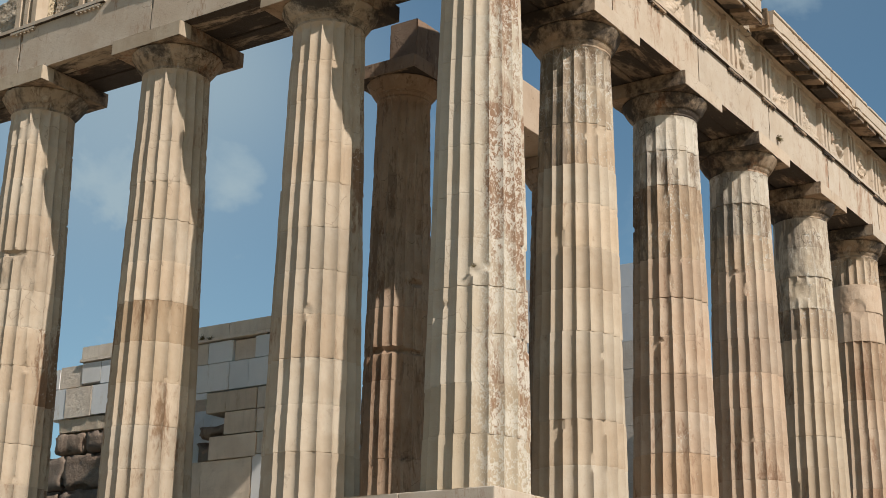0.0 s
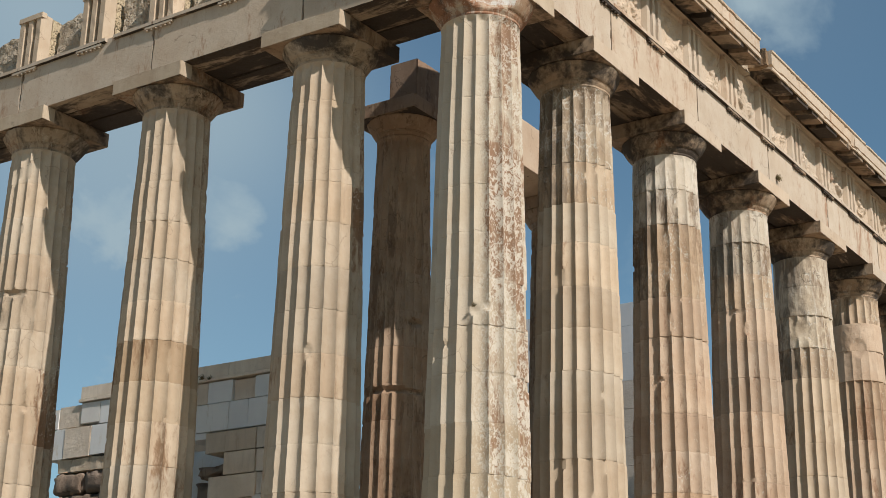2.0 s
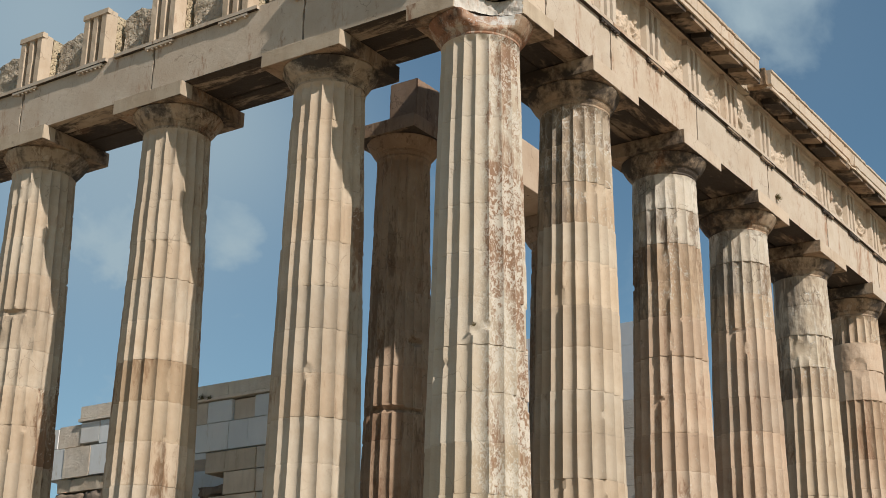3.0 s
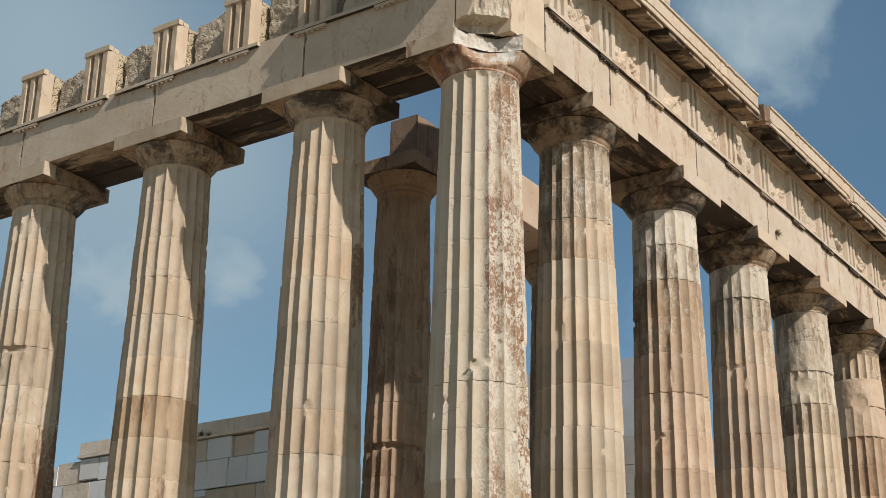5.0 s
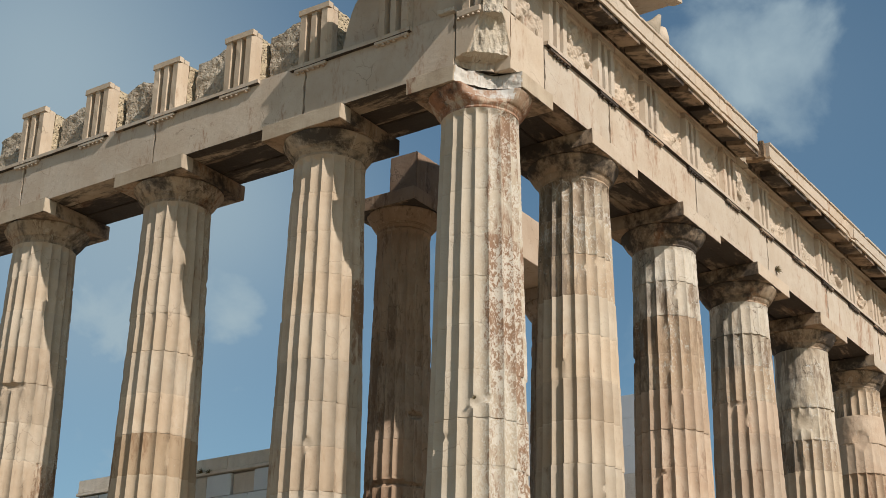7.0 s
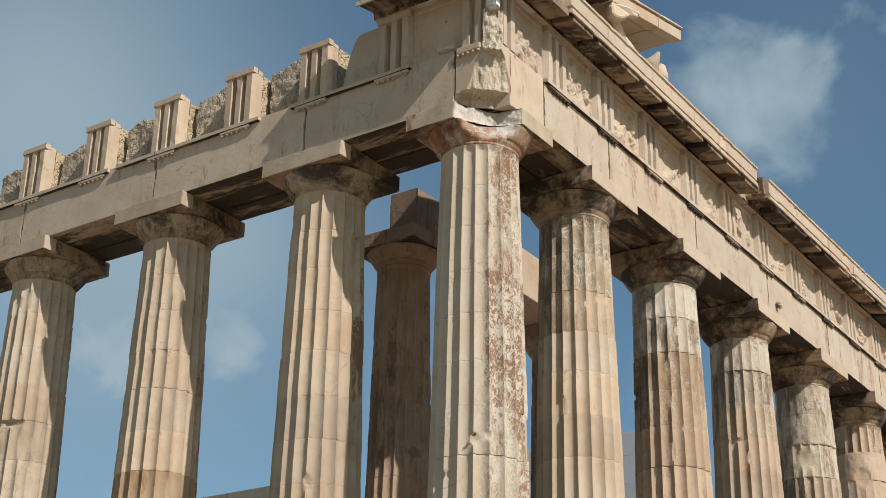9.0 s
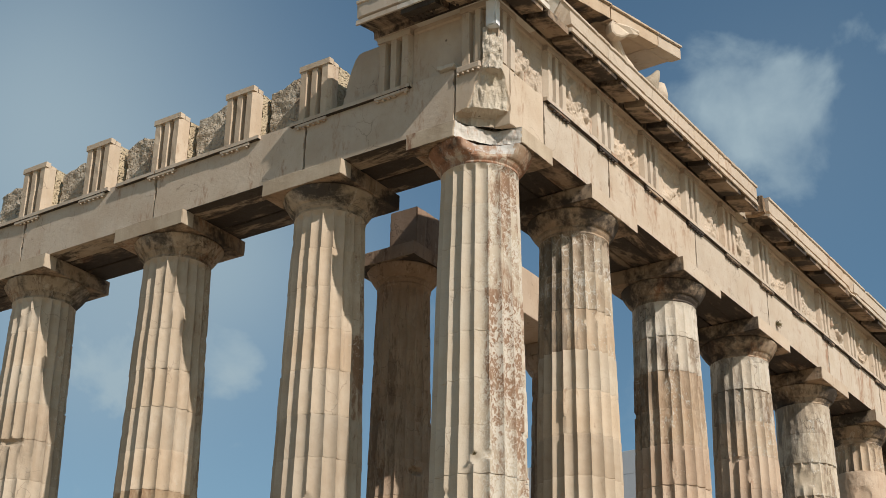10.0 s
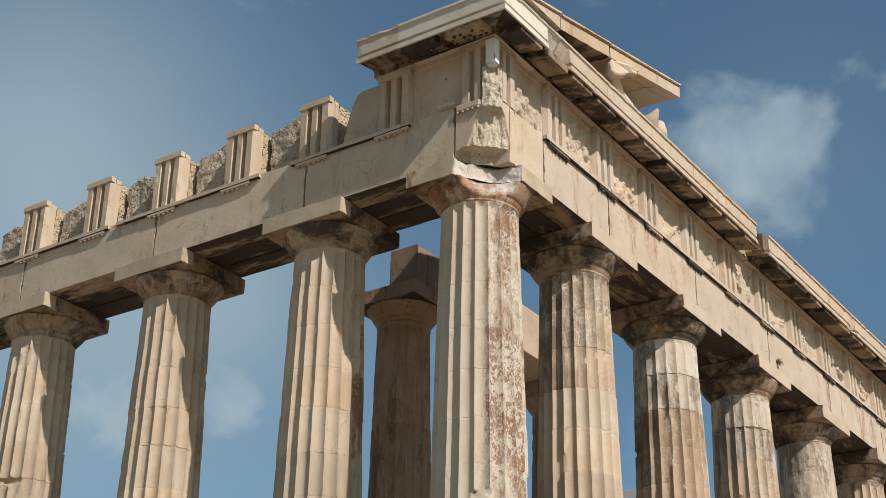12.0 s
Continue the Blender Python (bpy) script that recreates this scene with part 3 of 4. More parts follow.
column(0, AXIS[3], "honey-coloured fluted column with a chipped shaft", 14, M_SHAFT, M_ECHINUS, front_material=M_CAPITAL, chips=0.7, patina=0.52, mats={k: M_MOTTLED for k in range(3, 11)},
       dents=[(-2.70, 6.10, 0.42, 0.10, 0.14), (-2.25, 5.65, 0.26, 0.42, 0.08), (-2.06, 3.5, 0.2, 0.12, 0.08), (-2.9, 5.5, 0.2, 0.3, 0.06), (-2.0, 4.6, 0.15, 0.7, 0.06)])
column(0, AXIS[4], "honey-coloured fluted marble column on the flank", 15, M_SHAFT, M_ECHINUS, front_material=M_CAPITAL, chips=0.6, patina=0.45)
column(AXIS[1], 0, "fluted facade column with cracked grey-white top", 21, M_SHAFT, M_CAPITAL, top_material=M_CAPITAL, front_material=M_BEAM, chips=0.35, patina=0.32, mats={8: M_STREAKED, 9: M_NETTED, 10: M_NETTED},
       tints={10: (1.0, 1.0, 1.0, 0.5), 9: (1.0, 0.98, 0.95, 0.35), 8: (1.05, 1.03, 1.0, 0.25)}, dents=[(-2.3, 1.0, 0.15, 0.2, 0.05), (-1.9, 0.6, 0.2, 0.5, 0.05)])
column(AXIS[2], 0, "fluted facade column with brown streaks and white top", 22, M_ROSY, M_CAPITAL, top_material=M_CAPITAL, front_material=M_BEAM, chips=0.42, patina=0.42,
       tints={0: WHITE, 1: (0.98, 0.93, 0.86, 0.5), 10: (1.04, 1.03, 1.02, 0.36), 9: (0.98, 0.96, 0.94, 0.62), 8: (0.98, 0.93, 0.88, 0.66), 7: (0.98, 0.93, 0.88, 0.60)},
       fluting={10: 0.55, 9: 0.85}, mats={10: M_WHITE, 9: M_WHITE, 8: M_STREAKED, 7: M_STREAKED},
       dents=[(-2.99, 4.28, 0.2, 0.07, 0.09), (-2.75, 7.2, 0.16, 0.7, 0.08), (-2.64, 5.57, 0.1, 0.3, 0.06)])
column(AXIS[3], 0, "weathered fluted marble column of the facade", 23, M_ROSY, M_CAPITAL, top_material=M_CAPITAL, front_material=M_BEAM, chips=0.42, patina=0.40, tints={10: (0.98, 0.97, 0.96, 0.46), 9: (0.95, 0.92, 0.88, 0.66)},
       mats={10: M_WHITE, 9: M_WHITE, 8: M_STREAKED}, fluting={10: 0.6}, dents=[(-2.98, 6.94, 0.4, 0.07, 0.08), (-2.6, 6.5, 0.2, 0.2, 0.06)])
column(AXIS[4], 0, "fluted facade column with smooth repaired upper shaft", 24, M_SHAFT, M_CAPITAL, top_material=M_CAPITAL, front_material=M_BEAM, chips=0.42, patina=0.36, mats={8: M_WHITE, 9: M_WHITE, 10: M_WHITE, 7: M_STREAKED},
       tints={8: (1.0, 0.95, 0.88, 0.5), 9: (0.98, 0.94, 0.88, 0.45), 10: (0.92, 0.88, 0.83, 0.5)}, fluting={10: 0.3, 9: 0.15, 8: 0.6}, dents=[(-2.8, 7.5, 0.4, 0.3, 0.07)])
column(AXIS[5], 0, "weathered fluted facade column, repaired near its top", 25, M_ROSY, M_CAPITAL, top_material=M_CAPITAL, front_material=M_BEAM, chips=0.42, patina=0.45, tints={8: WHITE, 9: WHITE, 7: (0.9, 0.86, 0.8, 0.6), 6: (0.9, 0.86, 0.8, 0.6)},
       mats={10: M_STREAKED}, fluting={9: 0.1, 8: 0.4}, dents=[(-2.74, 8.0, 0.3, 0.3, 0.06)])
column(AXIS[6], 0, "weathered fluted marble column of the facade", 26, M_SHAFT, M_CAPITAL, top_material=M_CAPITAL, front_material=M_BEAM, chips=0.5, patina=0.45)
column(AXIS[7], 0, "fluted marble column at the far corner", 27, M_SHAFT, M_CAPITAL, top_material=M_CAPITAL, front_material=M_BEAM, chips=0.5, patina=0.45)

# ---- architrave ----
ARCH0, ARCH1, FRIEZE1 = 10.436, 11.66, 12.98
FACE = 0.90
TRI_W = 0.82
TRI_FLANK = [-0.53, 1.50, 3.56, 5.64, 7.80, 9.99, 12.17, 14.35, 16.5]
TRI_FRONT = [-0.53, 1.50, 3.58, 5.75, 7.92, 10.06, 12.20, 14.38, 16.55, 18.70, 20.85, 23.0, 25.15, 27.2, 29.3]


def along(flank, a, d, z):
    """A point a metres along a side and d metres out from its axis."""
    return (-d, a, z) if flank else (a, -d, z)


def side_block(name, flank, a0, a1, d0, d1, z0, z1, material, parent=None, **kw):
    p, q = along(flank, a0, d0, z0), along(flank, a1, d1, z1)
    lo = tuple(min(u, v) for u, v in zip(p, q))
    hi = tuple(max(u, v) for u, v in zip(p, q))
    return stone_part(name, lo, hi, material, parent, **kw)


def beam(flank, a0, a1, seed, triglyphs, taenia=()):
    rng = random.Random(seed)
    at = along(flank, (a0 + a1) / 2, 0, ARCH0)
    top = thing("architrave", at, "pale marble architrave beam spanning two columns", "beam", "architrave beams")
    stain = tint_of(rng, 0.03, 0.36 if flank else 0.5, 0.1)
    dark_slab = M_SOFFIT_FLANK if flank else M_SOFFIT

    def ragged(v):
        a = v.y if flank else v.x
        gap = 0.012 + 0.11 * max(0.0, noise.noise(Vector((v.z * 4.0, seed, 0.0))) - 0.02)
        push = gap if a - a0 < 0.03 else -gap if a1 - a < 0.03 else 0.0
        return Vector((v.x, v.y + push, v.z)) if flank else Vector((v.x + push, v.y, v.z))

    # undersides and inner slabs darker: shade below the beam is in their colour
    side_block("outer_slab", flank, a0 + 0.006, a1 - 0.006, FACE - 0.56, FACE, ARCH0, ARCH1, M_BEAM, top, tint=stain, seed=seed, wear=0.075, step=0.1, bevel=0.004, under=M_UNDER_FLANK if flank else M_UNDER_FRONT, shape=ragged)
    side_block("middle_slab", flank, a0 + 0.006, a1 - 0.006, -0.27, 0.325, ARCH0 + 0.02, ARCH1, dark_slab, top, tint=tint_of(rng), seed=seed + 1, wear=0.05, step=0.4)
    side_block("inner_slab", flank, a0 + 0.006, a1 - 0.006, -FACE, -0.285, ARCH0, ARCH1, dark_slab, top, tint=tint_of(rng), seed=seed + 2, wear=0.05, step=0.4)
    # dark taenia underside paints the shadow line along the beam
    for s0, s1 in (taenia or ((a0, a1),)):
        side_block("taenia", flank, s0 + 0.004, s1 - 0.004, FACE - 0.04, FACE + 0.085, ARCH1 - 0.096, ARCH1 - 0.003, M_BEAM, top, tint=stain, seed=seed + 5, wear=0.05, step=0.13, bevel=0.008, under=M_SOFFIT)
    for c in triglyphs:
        reg = side_block("regula", flank, c - TRI_W / 2, c + TRI_W / 2, FACE - 0.05, FACE + 0.075, ARCH1 - 0.165, ARCH1 - 0.1, M_BEAM if flank else M_UNDER_FRONT, top, tint=stain, seed=int(c * 9), wear=0.03, step=0.2, bevel=0.006)
        for g in range(6):
            if rng.random() < 0.12:
                continue
            spot = along(flank, c - TRI_W / 2 + TRI_W * (g + 0.5) / 6, FACE + 0.04, ARCH1 - 0.205)
            part("gutta", GUTTA if flank else GUTTA_DARK, reg, Vector(spot) - Vector(at) - Vector(reg.location), stain)
    return top


gv, gf = revolve([(0.034, 0.0), (0.036, 0.006), (0.027, 0.042)], 10, 1)
GUTTA = mesh_of("gutta", gv, gf, M_BEAM)
GUTTA_DARK = mesh_of("gutta", gv, gf, M_SOFFIT)

flank_ends = [0.0, 3.72, 7.97, 12.26, 16.55]
for k in range(4):
    a0, a1 = (0.0 if k == 0 else flank_ends[k]), flank_ends[k + 1]
    tri = [c for c in TRI_FLANK if a0 < c <= a1]
    taenia = {0: ((1.02, 3.72),), 1: ((3.72, 4.1), (4.95, 7.97)), 2: ((7.97, 9.2), (9.45, 12.26))}.get(k, ())
    beam(True, a0, a1, 100 + k * 10, tri, taenia)
for k in range(7):
    a0, a1 = (0.95 if k == 0 else AXIS[k]), AXIS[k + 1] + (1.0 if k == 6 else 0)
    tri = [c for c in TRI_FRONT if a0 < c <= a1]
    beam(False, a0, a1, 200 + k * 10, tri)


def chamfer(v):
    """The corner of the beam is broken away in a rough slanting face."""
    d = v.x + v.y + 1.40 - 0.16 * max(0.0, min(1.0, (11.5 - v.z) / 0.9)) + 0.16 * max(0.0, min(1.0, (v.z - 11.35) / 0.25))
    w = Vector((v.x, v.y, v.z * 0.55))
    cut = 0.16 * noise.noise(w * 2.6) + 0.07 * noise.noise(w * 6) + 0.04 * noise.noise(w * 15)
    low = 0.42 * max(0.0, min(1.0, (10.70 - v.z) / 0.06))
    if d < cut + low:
        push = (cut + low - d) / 2
        return Vector((v.x + push, v.y + push, v.z))
    return v


corner = thing("corner_architrave", (0, 0, ARCH0), "corner architrave block with a rough broken arris", "beam", "architrave beams")
# corner underside and core share the soffit colour with its painted shade
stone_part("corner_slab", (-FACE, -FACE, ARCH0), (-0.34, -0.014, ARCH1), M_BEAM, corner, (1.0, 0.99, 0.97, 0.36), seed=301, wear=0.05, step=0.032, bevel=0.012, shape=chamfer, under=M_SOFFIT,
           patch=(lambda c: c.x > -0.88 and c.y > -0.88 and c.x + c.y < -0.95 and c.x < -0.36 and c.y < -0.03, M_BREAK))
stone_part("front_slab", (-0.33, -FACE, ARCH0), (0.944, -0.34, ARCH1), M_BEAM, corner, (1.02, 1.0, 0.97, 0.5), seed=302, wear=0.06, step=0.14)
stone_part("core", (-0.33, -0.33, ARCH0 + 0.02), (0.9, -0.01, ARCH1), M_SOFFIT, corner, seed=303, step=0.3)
stone_part("regula", (-FACE - 0.06, -0.60, ARCH1 - 0.165), (-FACE + 0.04, -0.06, ARCH1 - 0.02), M_BEAM, corner, seed=304, wear=0.03, step=0.2)
for g in range(5):
    part("gutta", GUTTA, corner, (-FACE - 0.03, -0.55 + 0.115 * g, ARCH1 - 0.205 - ARCH0), (1, 1, 1, 0.3))
tagged(stone_part("frieze_backer", (-0.80, -0.80, ARCH1 + 0.004), (-0.10, -0.10, FRIEZE1 - 0.004), M_BREAK, seed=305, wear=0.05, step=0.2),
       "solid marble core block at the corner of the frieze", "stone block", "frieze backing blocks")
tagged(stone_part("repair_stone", (-0.965, -0.965, 12.34), (-0.78, -0.74, 12.93), M_NEW, None, (0.84, 0.84, 0.84, 0.3), seed=306, wear=0.10, step=0.05), "small new white marble repair at the frieze corner", "stone block")


def splintered(v):
    limit = -1.66 + 0.14 * noise.noise(v * 4.0) + 0.06 * noise.noise(v * 11.0)
    push = max(0.0, limit - v.x - v.y) / 2
    return Vector((v.x + push, v.y + push, v.z))


tagged(stone_part("broken_block", (-0.955, -0.955, ARCH1 - 0.25), (-0.66, -0.66, 12.345), M_BREAK, seed=308, wear=0.06, step=0.035, shape=splintered), "splintered pale marble at the broken frieze corner", "stone block")
tagged(stone_part("loose_stone", (-1.0, -0.02, ARCH1 + 0.004), (-0.84, 0.36, ARCH1 + 0.10), M_BREAK, seed=307, wear=0.12, step=0.05, rough=0.02), "loose broken stone chip on the beam ledge", "stone")


# ---- frieze ----
def triglyph_mesh(name, width, depth, height, material, seed, wear=0.02):
    """A triglyph: three upright bars parted by cut grooves under a plain band, on a squared block."""
    g, u = 0.15, width / 9
    line = [(-width / 2, -g * 0.8), (-width / 2 + u * 0.55, 0.0)]
    for c in (-1, 1):
        m = c * width / 6
        line += [(m - u * 0.78, 0.0), (m - u * 0.42, -g), (m + u * 0.42, -g), (m + u * 0.78, 0.0)]
    line += [(width / 2 - u * 0.55, 0.0), (width / 2, -g * 0.8)]
    zs = [0.0, 0.03] + [0.03 + (height - 0.165) * k / 6 for k in range(1, 7)]
    verts, faces, n = [], [], len(line)
    for z in zs:
        for x, y in line:
            p = Vector((x * 3 + seed * 2.1, y * 3, z * 2.2))
            w = max(0.0, noise.noise(p * 1.7) - 0.1) * wear * 2 if y == 0.0 else 0.0
            verts.append((x, y - w, z))
    for i in range(len(zs) - 1):
        for k in range(n - 1):
            a = i * n + k
            faces.append((a, a + 1, a + 1 + n, a + n))
    back = len(verts)
    for z in (zs[0], zs[-1]):
        verts += [(width / 2, -depth, z), (-width / 2, -depth, z)]
    t = (len(zs) - 1) * n
    faces.append((n - 1, back, back + 2, t + n - 1))
    faces.append((back + 1, 0, t, back + 3))
    faces.append((back, back + 1, back + 3, back + 2))
    faces.append(tuple(range(n))[::-1] + (back + 1, back))
    faces.append(tuple(range(t, t + n)) + (back + 2, back + 3))
    return mesh_of(name, verts, faces, material)


def triglyph(flank, c, seed, z1=FRIEZE1, depth=0.42, back=0.0, out=FACE + 0.02, tint=None, label="grooved marble triglyph block of the frieze", material=None):
    material = material or M_BEAM
    rng = random.Random(seed)
    at = along(flank, c, out, ARCH1 + 0.003)
    tri = thing("triglyph", at, label, "triglyph", "frieze triglyphs")
    tint = tint or tint_of(rng, 0.04, 0.36, 0.1)
    h = z1 - ARCH1 - 0.003
    body = part("grooved_body", triglyph_mesh("grooved_body", TRI_W, depth, h, material, seed), tri, (0, 0, 0), tint)
    body.rotation_euler = (0, 0, math.pi / 2 if flank else math.pi)
    if c < 0:
        # the outer arris has gone at the corner of the building
        turn = body.rotation_euler.to_matrix()
        for v in body.data.vertices:
            w = turn @ v.co + Vector(at)
            lost = max(0.0, -1.56 - w.x - w.y) / 2 if w.z < 12.4 else 0.0
            v.co = turn.transposed() @ (w + Vector((lost, lost, 0)) - Vector(at))
    side_block("band", flank, c - TRI_W / 2 + 0.003, c + TRI_W / 2 - 0.003, out - 0.13, out + 0.018, z1 - 0.135, z1, material, tri, tint=tint, seed=seed, wear=0.10, step=0.04, bevel=0.006)
    side_block("crown", flank, c - TRI_W / 2, c + TRI_W / 2, out - depth, out - 0.134, z1 - 0.133, z1 - (0.01 + 0.05 * rng.random() if back else 0.0), material, tri, tint=tint, seed=seed + 7,
               wear=0.20 if back else 0.03, step=0.04, bevel=0.006)
    if back:
        side_block("backing", flank, c - TRI_W / 2 + 0.015, c + TRI_W / 2 - 0.03, out - depth - 0.02 - back, out - depth - 0.012, ARCH1 + 0.003, z1 - 0.05 - 0.05 * rng.random(), M_PITTED, tri,
                   tint=(1.06, 1.0, 0.86, 0.35), seed=seed + 3, wear=0.16, step=0.07, rough=0.022)
    return tri


def metope(flank, a0, a1, seed, z1=FRIEZE1, relief=1.0):
    """A slab between triglyphs, with a carved group worn down to soft lumps."""
    rng = random.Random(seed)
    w, h, n = a1 - a0, z1 - ARCH1 - 0.004, 44
    lumps = []
    for k in range(int(7 * relief)):
        lumps.append((rng.uniform(0.15, 0.85) * w, rng.uniform(0.08, 0.72) * h, rng.uniform(0.07, 0.17), rng.uniform(0.12, 0.34), rng.uniform(-0.9, 0.9), rng.uniform(0.05, 0.13)))
    verts, faces = [], []
    for j in range(n + 1):
        for i in range(n + 1):
            x, z = w * i / n, h * j / n
            d = 0.0
            for lx, lz, rx, rz, tilt, amp in lumps:
                dx, dz = x - lx, z - lz
                u, v = (dx * math.cos(tilt) + dz * math.sin(tilt)) / rx, (-dx * math.sin(tilt) + dz * math.cos(tilt)) / rz
                q = u * u + v * v
                if q < 1:
                    d = max(d, amp * math.sqrt(1 - q))
            p = Vector((x * 6 + seed, z * 6, 0))
            d = d * (0.8 + 0.5 * noise.noise(p * 0.6)) + noise.noise(p) * 0.012 * (1 + 3 * relief * (d > 0.01)) + (noise.noise(p * 2.7) * 0.016 - abs(noise.noise(p * 1.3)) * 0.05 * (d > 0.02)) * relief
            if j > n - 4:
                d = 0.035
            verts.append((x - w / 2, d if i not in (0, n) else 0.0, z))
    for j in range(n):
        for i in range(n):
            a = j * (n + 1) + i
            faces.append((a, a + 1, a + n + 2, a + n + 1))
    base = len(verts)
    verts += [(-w / 2, -0.2, 0), (w / 2, -0.2, 0), (w / 2, -0.2, h), (-w / 2, -0.2, h)]
    low = list(range(n + 1))
    high = [n * (n + 1) + i for i in range(n + 1)]
    faces += [tuple(low[::-1]) + (base, base + 1), tuple(high) + (base + 2, base + 3), (base + 1, base, base + 3, base + 2),
              tuple(i * (n + 1) for i in range(n + 1)) + (base + 3, base), tuple(i * (n + 1) + n for i in range(n, -1, -1)) + (base + 1, base + 2)]
    ob = part("metope", mesh_of("metope", verts, faces, M_BEAM), None, along(flank, (a0 + a1) / 2, FACE - 0.10, ARCH1 + 0.003), tint_of(rng, 0.04, 0.42, 0.1))
    ob.rotation_euler = (0, 0, math.pi / 2 if flank else math.pi)
    label = "marble metope slab with a worn carved relief" if relief > 0.2 else "plain grey marble metope slab with a crack"
    return tagged(ob, label, "metope", "frieze metopes")


for k, c in enumerate(TRI_FRONT):
    triglyph(False, c, 400 + k, depth=0.42 if k else 0.17)
    if k + 1 < len(TRI_FRONT):
        metope(False, c + TRI_W / 2 + 0.006, TRI_FRONT[k + 1] - TRI_W / 2 - 0.006, 430 + k)
for k, c in enumerate(TRI_FLANK[:7]):
    fresh = k >= 2
    triglyph(True, c, 460 + k, z1=FRIEZE1 + (0.02 if fresh else 0), depth=0.30 if fresh else 0.42 if k else 0.17, back=0.42 if fresh else 0.0,
             tint=(1.03, 1.0, 0.95, 0.25) if fresh else (0.95, 0.94, 0.92, 0.3),
             label="free-standing grooved marble triglyph with its backing block" if fresh else "grooved marble triglyph block of the frieze")
metope(True, TRI_FLANK[0] + TRI_W / 2 + 0.006, TRI_FLANK[1] - TRI_W / 2 - 0.006, 480, relief=0.0)
tagged(side_block("metope", True, TRI_FLANK[1] + TRI_W / 2 + 0.02, TRI_FLANK[2] - TRI_W / 2 - 0.3, FACE - 0.3, FACE - 0.1, ARCH1 + 0.003, FRIEZE1 - 0.06, M_BEAM,
                  seed=490, wear=0.12, step=0.09, shape=lambda v: Vector((v.x, v.y, v.z - max(0.0, v.z - 12.0) * 1.2 * max(0.0, (v.y - 2.42) / 0.42) ** 2)), tint=(0.92, 0.91, 0.9, 0.3)), "plain grey metope slab with a rounded broken top", "metope", "frieze metopes")
BACK_TOP = [0.0, 0.0, 0.92, 0.90, 0.84, 0.80, 0.74]
for k in range(2, 7):
    a0, a1 = TRI_FLANK[k] + TRI_W / 2 + 0.05, (TRI_FLANK[k + 1] if k + 1 < len(TRI_FLANK) else TRI_FLANK[k] + 2.1) - TRI_W / 2 - 0.1
    tall = BACK_TOP[k] * (FRIEZE1 - ARCH1) + 0.17

    def slump(v, a0=a0, a1=a1, tall=tall, k=k):
        s = (v.y - a0) / (a1 - a0)
        t = (v.z - ARCH1) / tall
        sag = 0.24 * max(0.0, s - 0.35) ** 1.5 + 0.16 * max(0.0, 0.25 - s) + 0.12 * noise.noise(Vector((v.y * 1.7, v.x * 1.7, k * 3.0)))
        return Vector((v.x, v.y, v.z - max(0.0, t) ** 2 * sag))

    tagged(side_block("frieze_backer", True, a0, a1, -0.25, FACE - 0.43, ARCH1 + 0.003, ARCH1 + tall + 0.05, M_PITTED, seed=500 + k, wear=0.16, step=0.055, bevel=0.03, rough=0.045, shape=slump),
           "rough eroded backing block of the frieze", "stone block", "frieze backing blocks")
# inner backing course behind the facade frieze
for k in range(10):
    a0 = -0.4 + 2.95 * k
    tagged(side_block("frieze_backer", False, a0, a0 + 2.93, -0.6, FACE - 0.44, ARCH1 + 0.003, FRIEZE1, M_ROUGH, seed=520 + k, wear=0.06, step=0.5),
           "rough eroded backing block of the frieze", "stone block", "frieze backing blocks")


# ---- cornice ----
GEISON = [(0.55, 0.0), (0.97, 0.0), (0.985, 0.13), (1.02, 0.16), (1.54, 0.06), (1.56, 0.0), (1.60, 0.0), (1.60, 0.105), (1.46, 0.115), (1.46, 0.18), (1.575, 0.195), (1.575, 0.50),
          (1.61, 0.515), (1.61, 0.57), (0.55, 0.60)]


